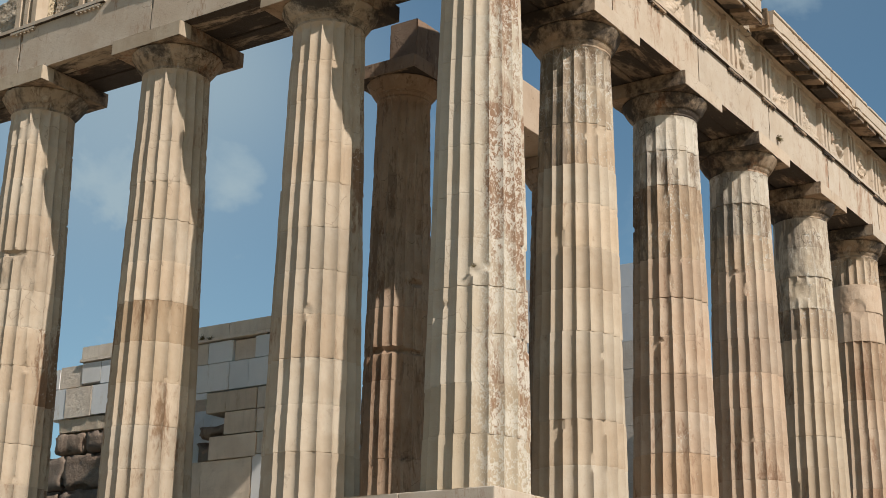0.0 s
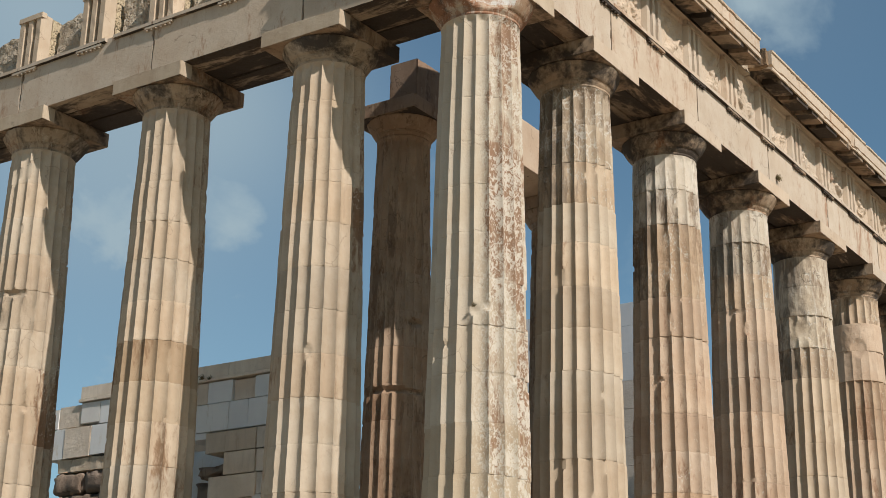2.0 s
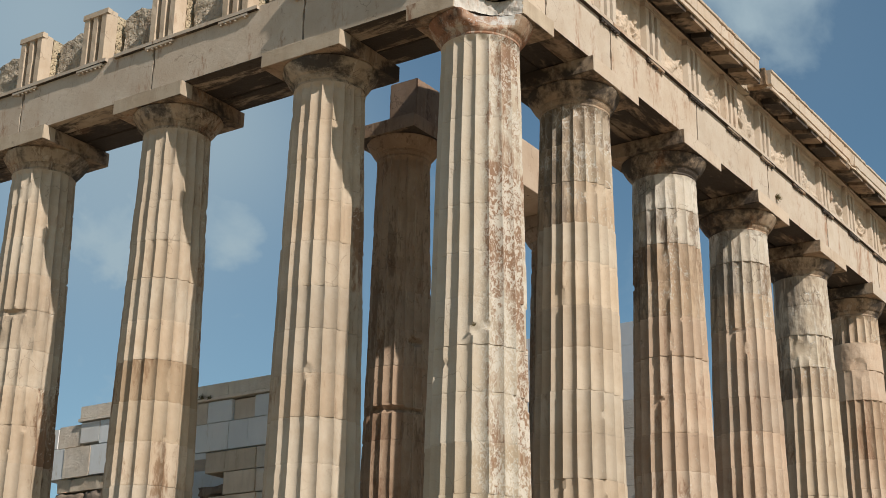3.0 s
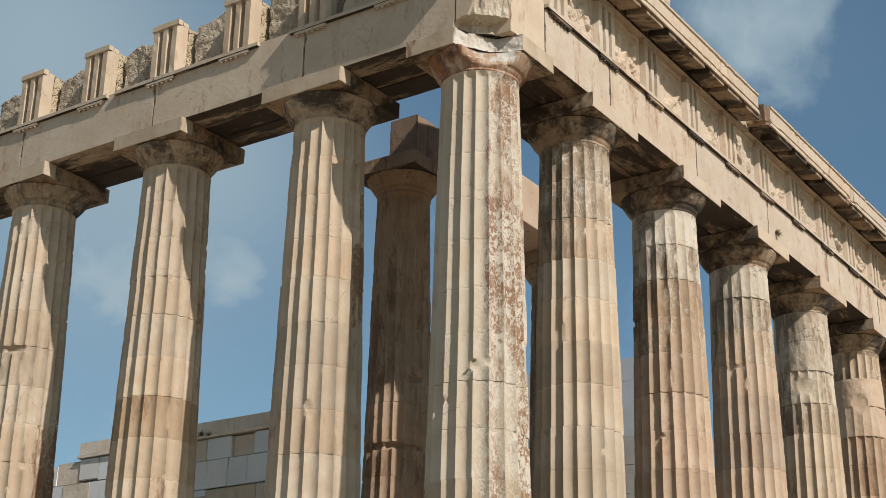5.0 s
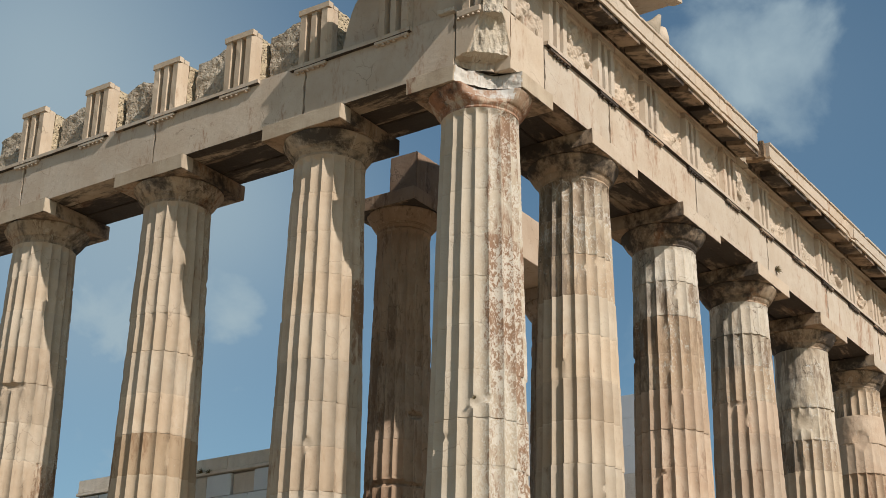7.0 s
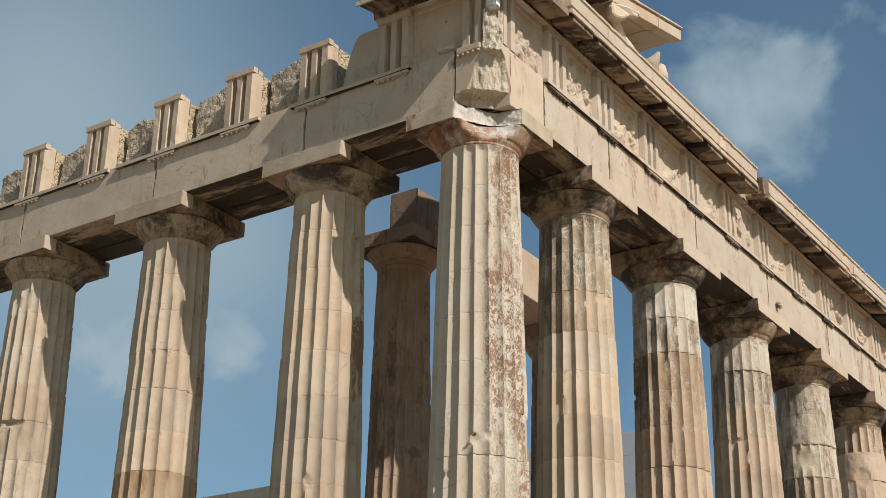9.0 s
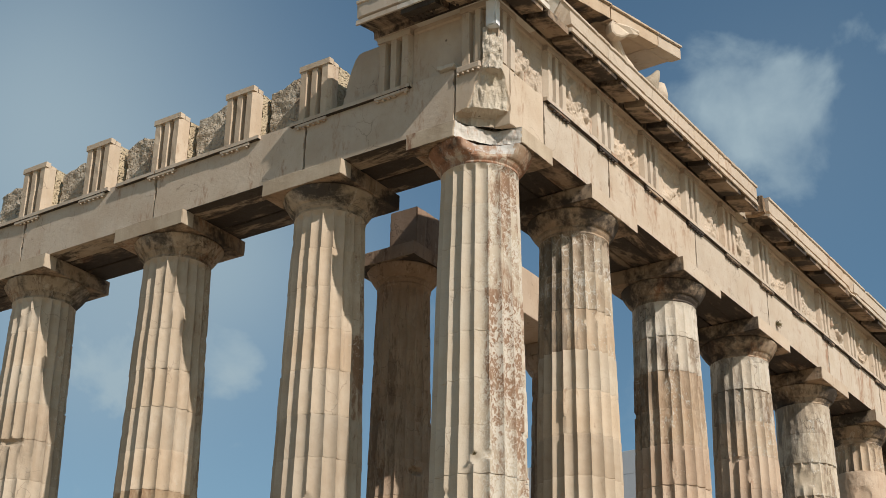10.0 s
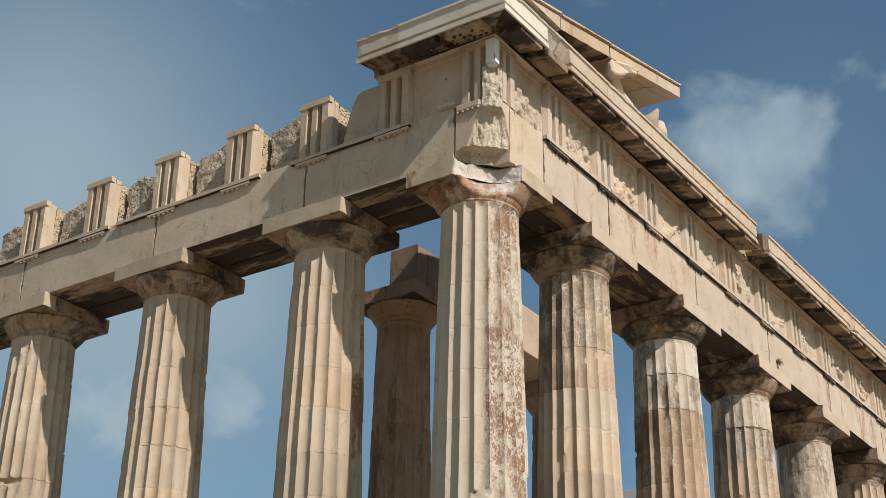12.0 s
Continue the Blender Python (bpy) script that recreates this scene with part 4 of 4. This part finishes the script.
def geison(flank, a0, a1, seed, mutules, z=FRIEZE1 + 0.004, material=None, miter=False, chips=1.0, under=None, bite=None, label="projecting marble cornice block with mutules"):
    material = material or M_BEAM
    rng = random.Random(seed)
    at = Vector(along(flank, (a0 + a1) / 2, 1.1, z))
    geo = thing("cornice_block", at, label, "cornice", "cornice blocks")
    n = max(2, int((a1 - a0) / (0.05 if bite else 0.13)))
    verts, faces, m = [], [], len(GEISON)
    for i in range(n + 1):
        for j, (d, h) in enumerate(GEISON):
            a = a0 + 0.004 + (a1 - a0 - 0.008) * i / n
            if miter:
                a = max(a, -d) if i else -d
            p = Vector((a * 2.1, d * 2.1, h * 2.1 + seed))
            w = (max(0.0, noise.noise(p * 1.1) - 0.40) * 0.3 + max(0.0, noise.noise(p * 3.4) - 0.36) * 0.13) * chips if d > 1.4 else 0.0
            if bite and d > 1.1 and h < 0.3 and bite[0] < a < bite[1]:
                ragged = noise.noise(Vector((a * 7.0, h * 5.0, seed))) * 0.09 + noise.noise(Vector((a * 19.0, h * 12.0, seed))) * 0.05
                w = max(w, min(bite[2] + ragged, d - 1.0))
            v = Vector(along(flank, a, d - w, z + h + (w * 0.4 if h < 0.05 else -w * 0.3))) - at
            verts.append(v)
    for i in range(n):
        for j in range(m):
            a, b = i * m + j, i * m + (j + 1) % m
            q = (a, b, b + m, a + m)
            faces.append(q if flank else q[::-1])
    e0, e1 = tuple(range(m)), tuple(range(n * m, n * m + m))
    faces += [e0[::-1], e1] if flank else [e0, e1[::-1]]
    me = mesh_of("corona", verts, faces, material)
    # soffit faces darker: the shade below the overhang is painted on them
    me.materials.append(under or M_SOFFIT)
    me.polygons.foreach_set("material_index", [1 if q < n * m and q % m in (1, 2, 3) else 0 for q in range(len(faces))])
    part("corona", me, geo, (0, 0, 0), tint_of(rng, 0.05, 0.4, 0.12))
    for c in mutules:
        def droop(v, flank=flank):
            d = -v.x if flank else -v.y
            return Vector((v.x, v.y, v.z + 0.125 - 0.2 * (d - 1.04)))

        # mutules carry the same darkened colour as the soffit
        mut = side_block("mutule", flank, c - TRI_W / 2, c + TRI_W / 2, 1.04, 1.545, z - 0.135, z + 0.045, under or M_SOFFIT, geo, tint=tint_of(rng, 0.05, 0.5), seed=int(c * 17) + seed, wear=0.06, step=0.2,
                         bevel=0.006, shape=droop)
        if flank:
            for row in range(3):
                for g in range(6):
                    d = 1.13 + 0.15 * row
                    spot = along(flank, c - TRI_W / 2 + TRI_W * (g + 0.5) / 6, d, z - 0.135 + 0.125 - 0.2 * (d - 1.04) - 0.032)
                    if rng.random() > 0.25:
                        part("gutta", GUTTA_DARK, mut, Vector(spot) - at - Vector(mut.location), (1.2, 1.15, 1.1, 0.5))
    return geo


def mutule_spots(tri, a0, a1):
    spots = []
    for p, q in zip(tri, tri[1:]):
        spots += [p, (p + q) / 2]
    return [s for s in spots if a0 <= s < a1 and s > -0.7]


edges = [-1.6, 0.55, 2.55, 4.62, 6.75, 8.85, 10.4]
for k in range(len(edges) - 1):
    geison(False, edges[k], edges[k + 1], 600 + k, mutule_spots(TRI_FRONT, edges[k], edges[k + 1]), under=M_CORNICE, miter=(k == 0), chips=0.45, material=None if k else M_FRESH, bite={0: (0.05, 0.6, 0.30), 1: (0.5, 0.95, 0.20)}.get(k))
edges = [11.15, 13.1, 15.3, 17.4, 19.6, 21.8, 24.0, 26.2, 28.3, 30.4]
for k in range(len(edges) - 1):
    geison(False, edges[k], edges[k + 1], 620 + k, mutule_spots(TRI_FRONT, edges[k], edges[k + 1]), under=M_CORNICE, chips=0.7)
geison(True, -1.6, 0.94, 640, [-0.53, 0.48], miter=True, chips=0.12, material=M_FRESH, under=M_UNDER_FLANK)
geison(True, 0.94, 1.97, 641, [], chips=0.5, under=M_UNDER_FRONT, label="older broken cornice block with a worn underside")
tagged(side_block("broken_block", False, 10.42, 11.12, 0.2, 1.02, FRIEZE1 + 0.004, FRIEZE1 + 0.42, M_ROUGH, seed=650, wear=0.2, step=0.1, rough=0.05),
       "rough broken stub between two cornice blocks", "stone block")

tagged(side_block("broken_block", False, 10.98, 11.145, 0.6, 1.50, FRIEZE1 + 0.12, FRIEZE1 + 0.58, M_ROUGH, seed=651, wear=0.14, step=0.07, rough=0.05, tint=(0.85, 0.7, 0.55, 0.7)),
       "rough brown broken end of a cornice block", "stone block")

# ---- what is left of the gable ----
RISE = 0.24


def rake_z(x):
    return 13.65 + RISE * (x - 0.45)


def raking(x0, x1, seed, tall=0.24, d0=-0.1, d1=1.70, tint=None, wear=0.05, under=None):
    mid = Vector(((x0 + x1) / 2, -1.0, rake_z((x0 + x1) / 2)))
    ob = thing("raking_cornice", mid, "sloping marble cornice block of the broken gable", "cornice", "raking cornice blocks")

    def lean(v):
        drip = 0.05 if v.y < -1.45 and v.z < 0.1 else 0.0
        return Vector((v.x, v.y, max(13.60, v.z + rake_z(v.x) - drip) if v.z < 0.2 else max(13.66, v.z + rake_z(v.x))))

    me, centre = block("slab", (x0 + 0.005, -d1, 0.0), (x1 - 0.005, -d0, tall), M_BEAM, seed=seed, wear=wear, step=0.11, bevel=0.012, shape=lean, under=under)
    part("slab", me, ob, centre - mid, tint or (1, 1, 1, 0.35))
    me, centre = block("top_moulding", (x0 + 0.005, -d1 - 0.05, tall + 0.004), (x1 - 0.005, -d1 + 0.5, tall + 0.06), M_BEAM, seed=seed + 4, wear=wear * 1.3, step=0.16, bevel=0.01, shape=lean)
    part("top_moulding", me, ob, centre - mid, tint or (1, 1, 1, 0.35))
    return ob


# the two middle blocks run back out of view to shade the porch stub
raking(-1.2, 0.36, 660, tall=0.30)
# dark underside colour paints the shade of the gap below
raking(0.38, 2.47, 661, tall=0.27, d0=-0.95, wear=0.18, tint=(0.98, 0.90, 0.80, 0.5), under=M_CORNICE)
raking(2.49, 4.78, 662, tall=0.25, d0=-0.95, wear=0.05, tint=(0.98, 0.92, 0.84, 0.45))
raking(4.80, 6.0, 663, tall=0.25, wear=0.02)
gable = thing("gable_wall", (3, -0.45, 13.59), "low marble gable wall below the sloping cornice", "wall", kind="structure")
# first two slabs darker to paint the shaded gap; rear depth is unseen
for k, (x0, x1) in enumerate(((0.6, 2.2), (2.22, 3.9), (3.92, 5.5))):
    stone_part("gable_slab", (x0, -0.62, 13.59), (x1, 0.55, 13.60 + 0.5), M_BROWN if k < 2 else M_BEAM, gable, (0.95, 0.9, 0.84, 0.5), seed=670 + k, wear=0.05, step=0.25,
               shape=lambda v: Vector((v.x, v.y, v.z if v.z < 13.8 else max(13.65, rake_z(v.x) - 0.01))))


def limb(points, segs=18, seed=0, rough=0.012):
    """A closed sweep of ovals: centre, half-width, half-height along a bent spine."""
    verts, faces = [], []
    spots = [Vector(p[0]) for p in points]
    for i, (c, a, b) in enumerate(points):
        t = (spots[min(i + 1, len(spots) - 1)] - spots[max(i - 1, 0)]).normalized()
        side = Vector((0, -1, 0)).cross(t).normalized()
        up = Vector((0, -1, 0))
        for k in range(segs):
            q = 2 * math.pi * k / segs
            v = Vector(c) + side * math.cos(q) * a + up * math.sin(q) * b
            v += (v - Vector(c)).normalized() * noise.noise(v * 7 + Vector((seed, 0, 0))) * rough
            verts.append(v)
    for i in range(len(points) - 1):
        for k in range(segs):
            a, b = i * segs + k, i * segs + (k + 1) % segs
            faces.append((a, b, b + segs, a + segs))
    faces.append(tuple(range(segs))[::-1])
    faces.append(tuple(range((len(points) - 1) * segs, len(points) * segs)))
    return verts, faces


def join(*pieces):
    verts, faces = [], []
    for v, f in pieces:
        base = len(verts)
        verts += list(v)
        faces += [tuple(i + base for i in q) for q in f]
    return verts, faces


# a worn horse's head that looks out over the cornice
HORSE = [(-0.05, -0.30), (-0.07, -0.12), (-0.03, -0.01), (0.02, 0.07), (0.06, -0.01), (0.14, 0.01), (0.26, 0.02), (0.42, 0.02), (0.58, 0.02), (0.70, 0.02), (0.76, -0.02),
         (0.72, -0.07), (0.66, -0.07), (0.72, -0.10), (0.66, -0.15), (0.56, -0.15), (0.46, -0.18), (0.38, -0.26), (0.30, -0.33), (0.20, -0.37), (0.06, -0.38)]


def carved_head(poll, side, profile):
    """A head and neck in the round from its outline: the outline swells between two cheeks."""
    along_, out = Vector((side[0], side[1], 0)).normalized(), Vector((side[1], -side[0], 0)).normalized()
    n, verts, faces = len(profile), [], []
    layers = ((-0.13, 0.06), (-0.11, 0.022), (-0.05, 0.0), (0.05, 0.0), (0.11, 0.022), (0.13, 0.06))
    for off, inset in layers:
        for k, (u, z) in enumerate(profile):
            a, b = Vector(profile[k - 1]), Vector(profile[(k + 1) % n])
            edge = (b - a).normalized()
            tip = 0.55 if u > 0.45 and z > -0.5 else 1.0
            p = Vector((u, z)) + Vector((edge.y, -edge.x)) * inset * tip
            v = Vector(poll) + along_ * p.x + out * off * tip + Vector((0, 0, p.y))
            verts.append(v + Vector((1, 1, 1)) * noise.noise(v * 8) * 0.008)
    for i in range(len(layers) - 1):
        for k in range(n):
            a, b = i * n + k, i * n + (k + 1) % n
            faces.append((a, b, b + n, a + n))
    faces.append(tuple(range(n))[::-1])
    faces.append(tuple(range((len(layers) - 1) * n, len(layers) * n)))
    return verts, faces


head = join(carved_head((2.62, -1.60, 14.10), (0.886, -0.463), HORSE),
            limb([((3.74, -1.40, 13.53), 0.24, 0.18), ((3.36, -1.42, 13.68), 0.19, 0.15), ((3.02, -1.49, 13.83), 0.16, 0.13), ((2.76, -1.58, 13.96), 0.14, 0.12), ((2.66, -1.62, 14.04), 0.06, 0.06)], seed=1, rough=0.03),
            limb([((3.30, -1.32, 13.84), 0.05, 0.05), ((2.90, -1.42, 14.02), 0.06, 0.05), ((2.60, -1.56, 14.12), 0.05, 0.05)], segs=10, seed=6, rough=0.03))
tagged(part("horse_statue", mesh_of("horse_statue", *head, M_BEAM), None, (0, 0, 0), (1.15, 1.16, 1.15, 0.2)), "worn white marble horse head on the cornice", "statue")
lump = join(limb([((4.75, -1.35, 13.57), 0.28, 0.2), ((4.95, -1.38, 13.80), 0.22, 0.16), ((5.10, -1.42, 14.05), 0.13, 0.11), ((5.22, -1.46, 14.28), 0.05, 0.05)], seed=4, rough=0.03))
tagged(part("statue_fragment", mesh_of("statue_fragment", *lump, M_ROUGH, True)), "broken marble statue fragment on the cornice", "statue")
lump = join(limb([((5.42, -1.35, 13.57), 0.22, 0.2), ((5.45, -1.36, 13.85), 0.21, 0.19), ((5.46, -1.38, 14.08), 0.11, 0.1)], seed=5, rough=0.03))
tagged(part("statue_fragment", mesh_of("statue_fragment", *lump, M_BEAM, True)), "rounded marble statue fragment on the cornice", "statue")

# ---- inner porch ----
PX, PY = 4.6, 5.1
column(PX, PY, "brown weathered inner porch column with a notched shaft", 31, M_BROWN, M_BROWN, foot=0.70, low=0.81, high=0.635, half=0.92, scale=0.972, top_material=M_BROWN, chips=0.7, patina=0.45, dents=[(-1.93, 4.86, 0.34, 0.09, 0.20), (3.09, 3.3, 0.3, 0.09, 0.16), (-2.6, 3.3, 0.6, 0.08, 0.18), (-1.9, 3.28, 0.4, 0.07, 0.16)])
ztop = 0.70 + (9.60 + 0.83) * 0.972
frag = thing("beam_fragment", (PX, PY, ztop + 0.01), "brown broken stub of the porch beam on its column", "beam")
stone_part("stub", (PX - 0.66, PY - 0.80, ztop + 0.01), (PX + 0.85, PY - 0.02, ztop + 1.02), M_BROWN, frag, (0.84, 0.81, 0.80, 0.5), seed=701, wear=0.20, step=0.07)
column(PX + 7.1, PY, "brown weathered inner porch column", 32, M_BROWN, M_BROWN, foot=0.70, low=0.81, high=0.635, half=0.92, scale=0.972, top_material=M_BROWN, chips=0.7, patina=0.6)
stone_part("stub", (PX + 3.3, PY - 0.75, ztop + 0.01), (PX + 8.5, PY + 0.6, ztop + 1.3), M_BEAM, frag, (1.0, 0.95, 0.9, 0.4), seed=702, wear=0.08, step=0.4)
tagged(stone_part("floor", (1.2, 1.2, -0.5), (FAR_X, FAR_Y, -0.006), M_BEAM, seed=710, step=2.5), "worn marble paving inside the colonnade", "floor", kind="structure")
tagged(stone_part("porch_platform", (3.9, 4.3, -0.004), (24.9, 7.0, 0.70), M_BEAM, seed=711, step=1.5), "raised marble platform of the inner porch", "floor", kind="structure")


# ---- inner walls ----
def course(parent, x0, x1, y0, y1, z0, z1, material, seed, size=1.22, wear=0.02, rough=0.0, tint=None, round_off=False):
    rng = random.Random(seed)
    y, off = y0, rng.uniform(0.4, 1.0)
    first = True
    while y < y1 - 0.05:
        y2 = min(y1, y + (size * off if first else size))
        if y1 - y2 < 0.3:
            y2 = y1
        stone_part("wall_block", (x0 + rng.uniform(0, 0.012), y + 0.002, z0 + 0.002), (x1 + rng.uniform(0, 0.02), y2 - 0.002, z1 - 0.002), material, parent, tint or tint_of(rng, 0.025, 0.35, 0.08),
                   seed=seed * 7 + int(y * 5), wear=wear, step=0.12 if round_off else 0.3, rough=rough, bevel=0.10 if round_off else 0.006, smooth=round_off)
        y, first = y2, False


wall = thing("wall_south", (5.2, 12.0, 0.0), "cella wall of new grey and old brown marble blocks", "wall", kind="structure")
OLD = (1.12, 1.06, 0.98, 0.35)
course(wall, 4.6, 5.7, 9.24, 11.3, 0.0, 1.0, M_WALL, 800, size=1.9, wear=0.08, tint=OLD)
course(wall, 4.6, 5.7, 7.6, 9.22, 0.0, 2.15, M_NEW, 801, size=1.7)
course(wall, 4.6, 5.7, 9.24, 11.15, 1.0, 2.09, M_WALL, 802, size=2.2, wear=0.22, rough=0.03, tint=OLD)
course(wall, 4.6, 5.7, 7.6, 9.12, 2.16, 2.67, M_WALL, 803, size=1.6, wear=0.05)
course(wall, 4.58, 5.7, 9.13, 10.62, 2.11, 2.67, M_WALL, 804, size=1.8, wear=0.14, tint=OLD)
course(wall, 4.9, 5.7, 10.64, 11.35, 2.10, 2.62, M_DARK, 805, size=1.0, wear=0.3, rough=0.05, round_off=True)
course(wall, 4.72, 5.7, 10.20, 11.1, 2.68, 2.97, M_DARK, 806, size=1.0, wear=0.25, rough=0.04, round_off=True)
course(wall, 4.6, 5.7, 7.6, 9.16, 2.69, 3.23, M_WALL, 807, size=1.7, wear=0.05)
course(wall, 4.57, 5.7, 9.17, 10.16, 2.69, 3.23, M_WALL, 808, size=1.2, wear=0.08, tint=OLD)
course(wall, 4.6, 5.7, 7.6, 9.18, 3.25, 3.76, M_WALL, 809, size=1.7, wear=0.05)
course(wall, 4.57, 5.7, 9.19, 10.78, 3.25, 3.75, M_WALL, 820, size=1.8, wear=0.12, tint=(0.86, 0.81, 0.74, 0.5))
for k, (z0, z1, y0, y1, size) in enumerate(((0.0, 0.8, 12.7, 16.9, 1.7), (0.8, 1.72, 12.7, 16.7, 2.1), (1.74, 2.62, 13.0, 16.45, 1.9), (2.66, 3.22, 13.4, 16.15, 1.75))):
    course(wall, 4.62, 5.7, y0, y1, z0, z1, M_DARK, 810 + k, size=size, wear=0.30, rough=0.05, round_off=True)
course(wall, 4.66, 5.7, 13.0, 16.05, 3.24, 3.58, M_WALL, 823, size=1.6, wear=0.25, rough=0.05, tint=(0.86, 0.80, 0.72, 0.5))
course(wall, 4.6, 5.7, 10.80, 12.0, 3.62, 3.78, M_NEW, 830, size=1.4, wear=0.04)
course(wall, 4.6, 5.7, 7.6, 10.12, 3.79, 4.48, M_NEW, 826, size=2.6)
course(wall, 4.6, 5.7, 10.124, 12.0, 3.79, 4.48, M_NEW, 839, size=2.4)
course(wall, 4.6, 5.7, 12.02, 14.86, 3.62, 4.40, M_NEW, 825, size=1.4, wear=0.05)
course(wall, 4.59, 5.7, 14.87, 15.84, 3.60, 4.40, M_WALL, 827, size=1.2, wear=0.16, rough=0.02)
course(wall, 4.6, 5.7, 15.85, 16.47, 3.60, 4.40, M_NEW, 840, size=1.0, wear=0.12)
course(wall, 4.6, 5.7, 7.6, 9.32, 4.49, 5.02, M_NEW, 828, size=1.8)
course(wall, 4.65, 5.7, 9.33, 10.02, 4.50, 5.0, M_WALL, 831, size=0.8, wear=0.16)
course(wall, 4.6, 5.7, 10.05, 10.84, 4.49, 5.02, M_NEW, 832, size=0.9)
course(wall, 4.61, 5.7, 10.85, 11.6, 4.49, 5.02, M_WALL, 833, size=0.9, wear=0.06)
course(wall, 4.6, 5.7, 11.61, 14.6, 4.42, 5.02, M_NEW, 834, size=1.3)
course(wall, 4.6, 5.7, 14.61, 15.30, 4.48, 5.02, M_NEW, 841, size=1.3, wear=0.05)
course(wall, 4.62, 5.7, 15.31, 16.14, 4.42, 5.0, M_WALL, 835, size=1.2, wear=0.22)
course(wall, 4.6, 5.7, 16.15, 16.44, 4.42, 4.95, M_NEW, 836, size=1.2, wear=0.15)
course(wall, 4.55, 5.7, 7.6, 15.4, 5.05, 5.13, M_WALL, 837, size=1.9, wear=0.03, tint=(1.12, 1.12, 1.12, 0.2))
course(wall, 4.58, 5.7, 7.6, 15.36, 5.14, 5.46, M_WALL, 829, size=1.7, wear=0.08, tint=(1.14, 1.14, 1.13, 0.2))
course(wall, 7.4, 8.2, 12.0, 15.0, 0.0, 4.1, M_NEW, 838, size=0.75, wear=0.2, rough=0.05)
north = thing("wall_north", (24.3, 10.0, 0.0), "far cella wall of pale grey marble blocks", "wall", kind="structure")
# lowered grey-blue tint puts the far wall's shade into the pale marble
for k in range(12):
    course(north, 23.9, 25.0, 8.7, 14.0, 1.0 * k, 1.0 * (k + 1) - (0.15 if k == 11 else 0), M_NEW if k > 8 else M_WALL, 850 + k, size=2.4, wear=0.03, tint=(0.62, 0.64, 0.67, 0.3))


# ---- small things ----
M_WEED = bpy.data.materials.new("dry_weed")
M_WEED.use_nodes = True
weed_nodes = M_WEED.node_tree.nodes
weed_nodes["Principled BSDF"].inputs["Roughness"].default_value = 0.9
weed_mix = weed_nodes.new("ShaderNodeValToRGB")
weed_mix.color_ramp.elements[0].color, weed_mix.color_ramp.elements[1].color = (0.10, 0.085, 0.04, 1), (0.26, 0.20, 0.10, 1)
weed_geo = weed_nodes.new("ShaderNodeNewGeometry")
M_WEED.node_tree.links.new(weed_geo.outputs["Random Per Island"], weed_mix.inputs["Fac"])
M_WEED.node_tree.links.new(weed_mix.outputs["Color"], weed_nodes["Principled BSDF"].inputs["Base Color"])


def weed(at, out, size, count, seed):
    """A tuft of dry stalks that grows out of a crack in the stone."""
    rng = random.Random(seed)
    verts, faces = [], []
    for k in range(count):
        way = (Vector(out) + Vector((rng.uniform(-0.8, 0.8), rng.uniform(-0.8, 0.8), rng.uniform(-0.3, 1.0)))).normalized()
        far, w = size * rng.uniform(0.5, 1.0), 0.006
        side = way.cross(Vector((rng.uniform(-1, 1), rng.uniform(-1, 1), 0.3))).normalized() * w
        over = way.cross(side).normalized() * w
        base = len(verts)
        for t, thin in ((0.0, 1.0), (0.5, 0.8), (1.0, 0.25)):
            mid = way * far * t + Vector((0, 0, -0.25 * far * t * t))
            verts += [mid + side * thin, mid - side * 0.5 * thin + over * thin, mid - side * 0.5 * thin - over * thin]
        for q in (0, 3):
            for e in range(3):
                a, b = base + q + e, base + q + (e + 1) % 3
                faces.append((a, b, b + 3, a + 3))
    ob = part("weed", mesh_of("weed", verts, faces, M_WEED), None, at)
    return tagged(ob, "dry weed tuft growing from a crack in the marble", "plant", "weeds in cracks")


weed((12.72, -0.88, 10.74), (0.4, -1, -0.2), 0.22, 90, 1)
weed((-0.80, -0.44, 3.84), (-0.8, -0.4, 0.3), 0.10, 26, 2)
weed((4.58, 11.0, 5.12), (-1, 0, 0.3), 0.22, 40, 3)
weed((4.58, 10.75, 5.10), (-1, -0.2, 0.2), 0.18, 30, 4)

peg = part("iron_peg", mesh_of("iron_peg", *limb([((PX + 0.55, PY - 0.60, ztop + 0.86), 0.03, 0.03), ((PX + 0.55, PY - 0.61, ztop + 1.06), 0.035, 0.03), ((PX + 0.63, PY - 0.64, ztop + 1.14), 0.03, 0.025)], segs=8), M_DARK),
           None, (0, 0, 0))
tagged(peg, "dark rusted iron peg in the broken stub", "peg")
rng = random.Random(77)
for k in range(22):
    x = rng.choice((rng.uniform(4.6, 10.0), rng.uniform(11.6, 22.0)))
    w, h, d = rng.uniform(0.10, 0.32), rng.uniform(0.04, 0.10), rng.uniform(1.30, 1.46)
    tagged(side_block("loose_stone", False, x, x + w, d - 0.14, d, FRIEZE1 + 0.603 - 0.03 * (d > 1.4), FRIEZE1 + 0.60 + h, M_ROUGH, seed=900 + k, wear=0.12, step=0.06, rough=0.02),
           "loose stone chip lying on top of the cornice", "stone", "stone chips on the cornice")
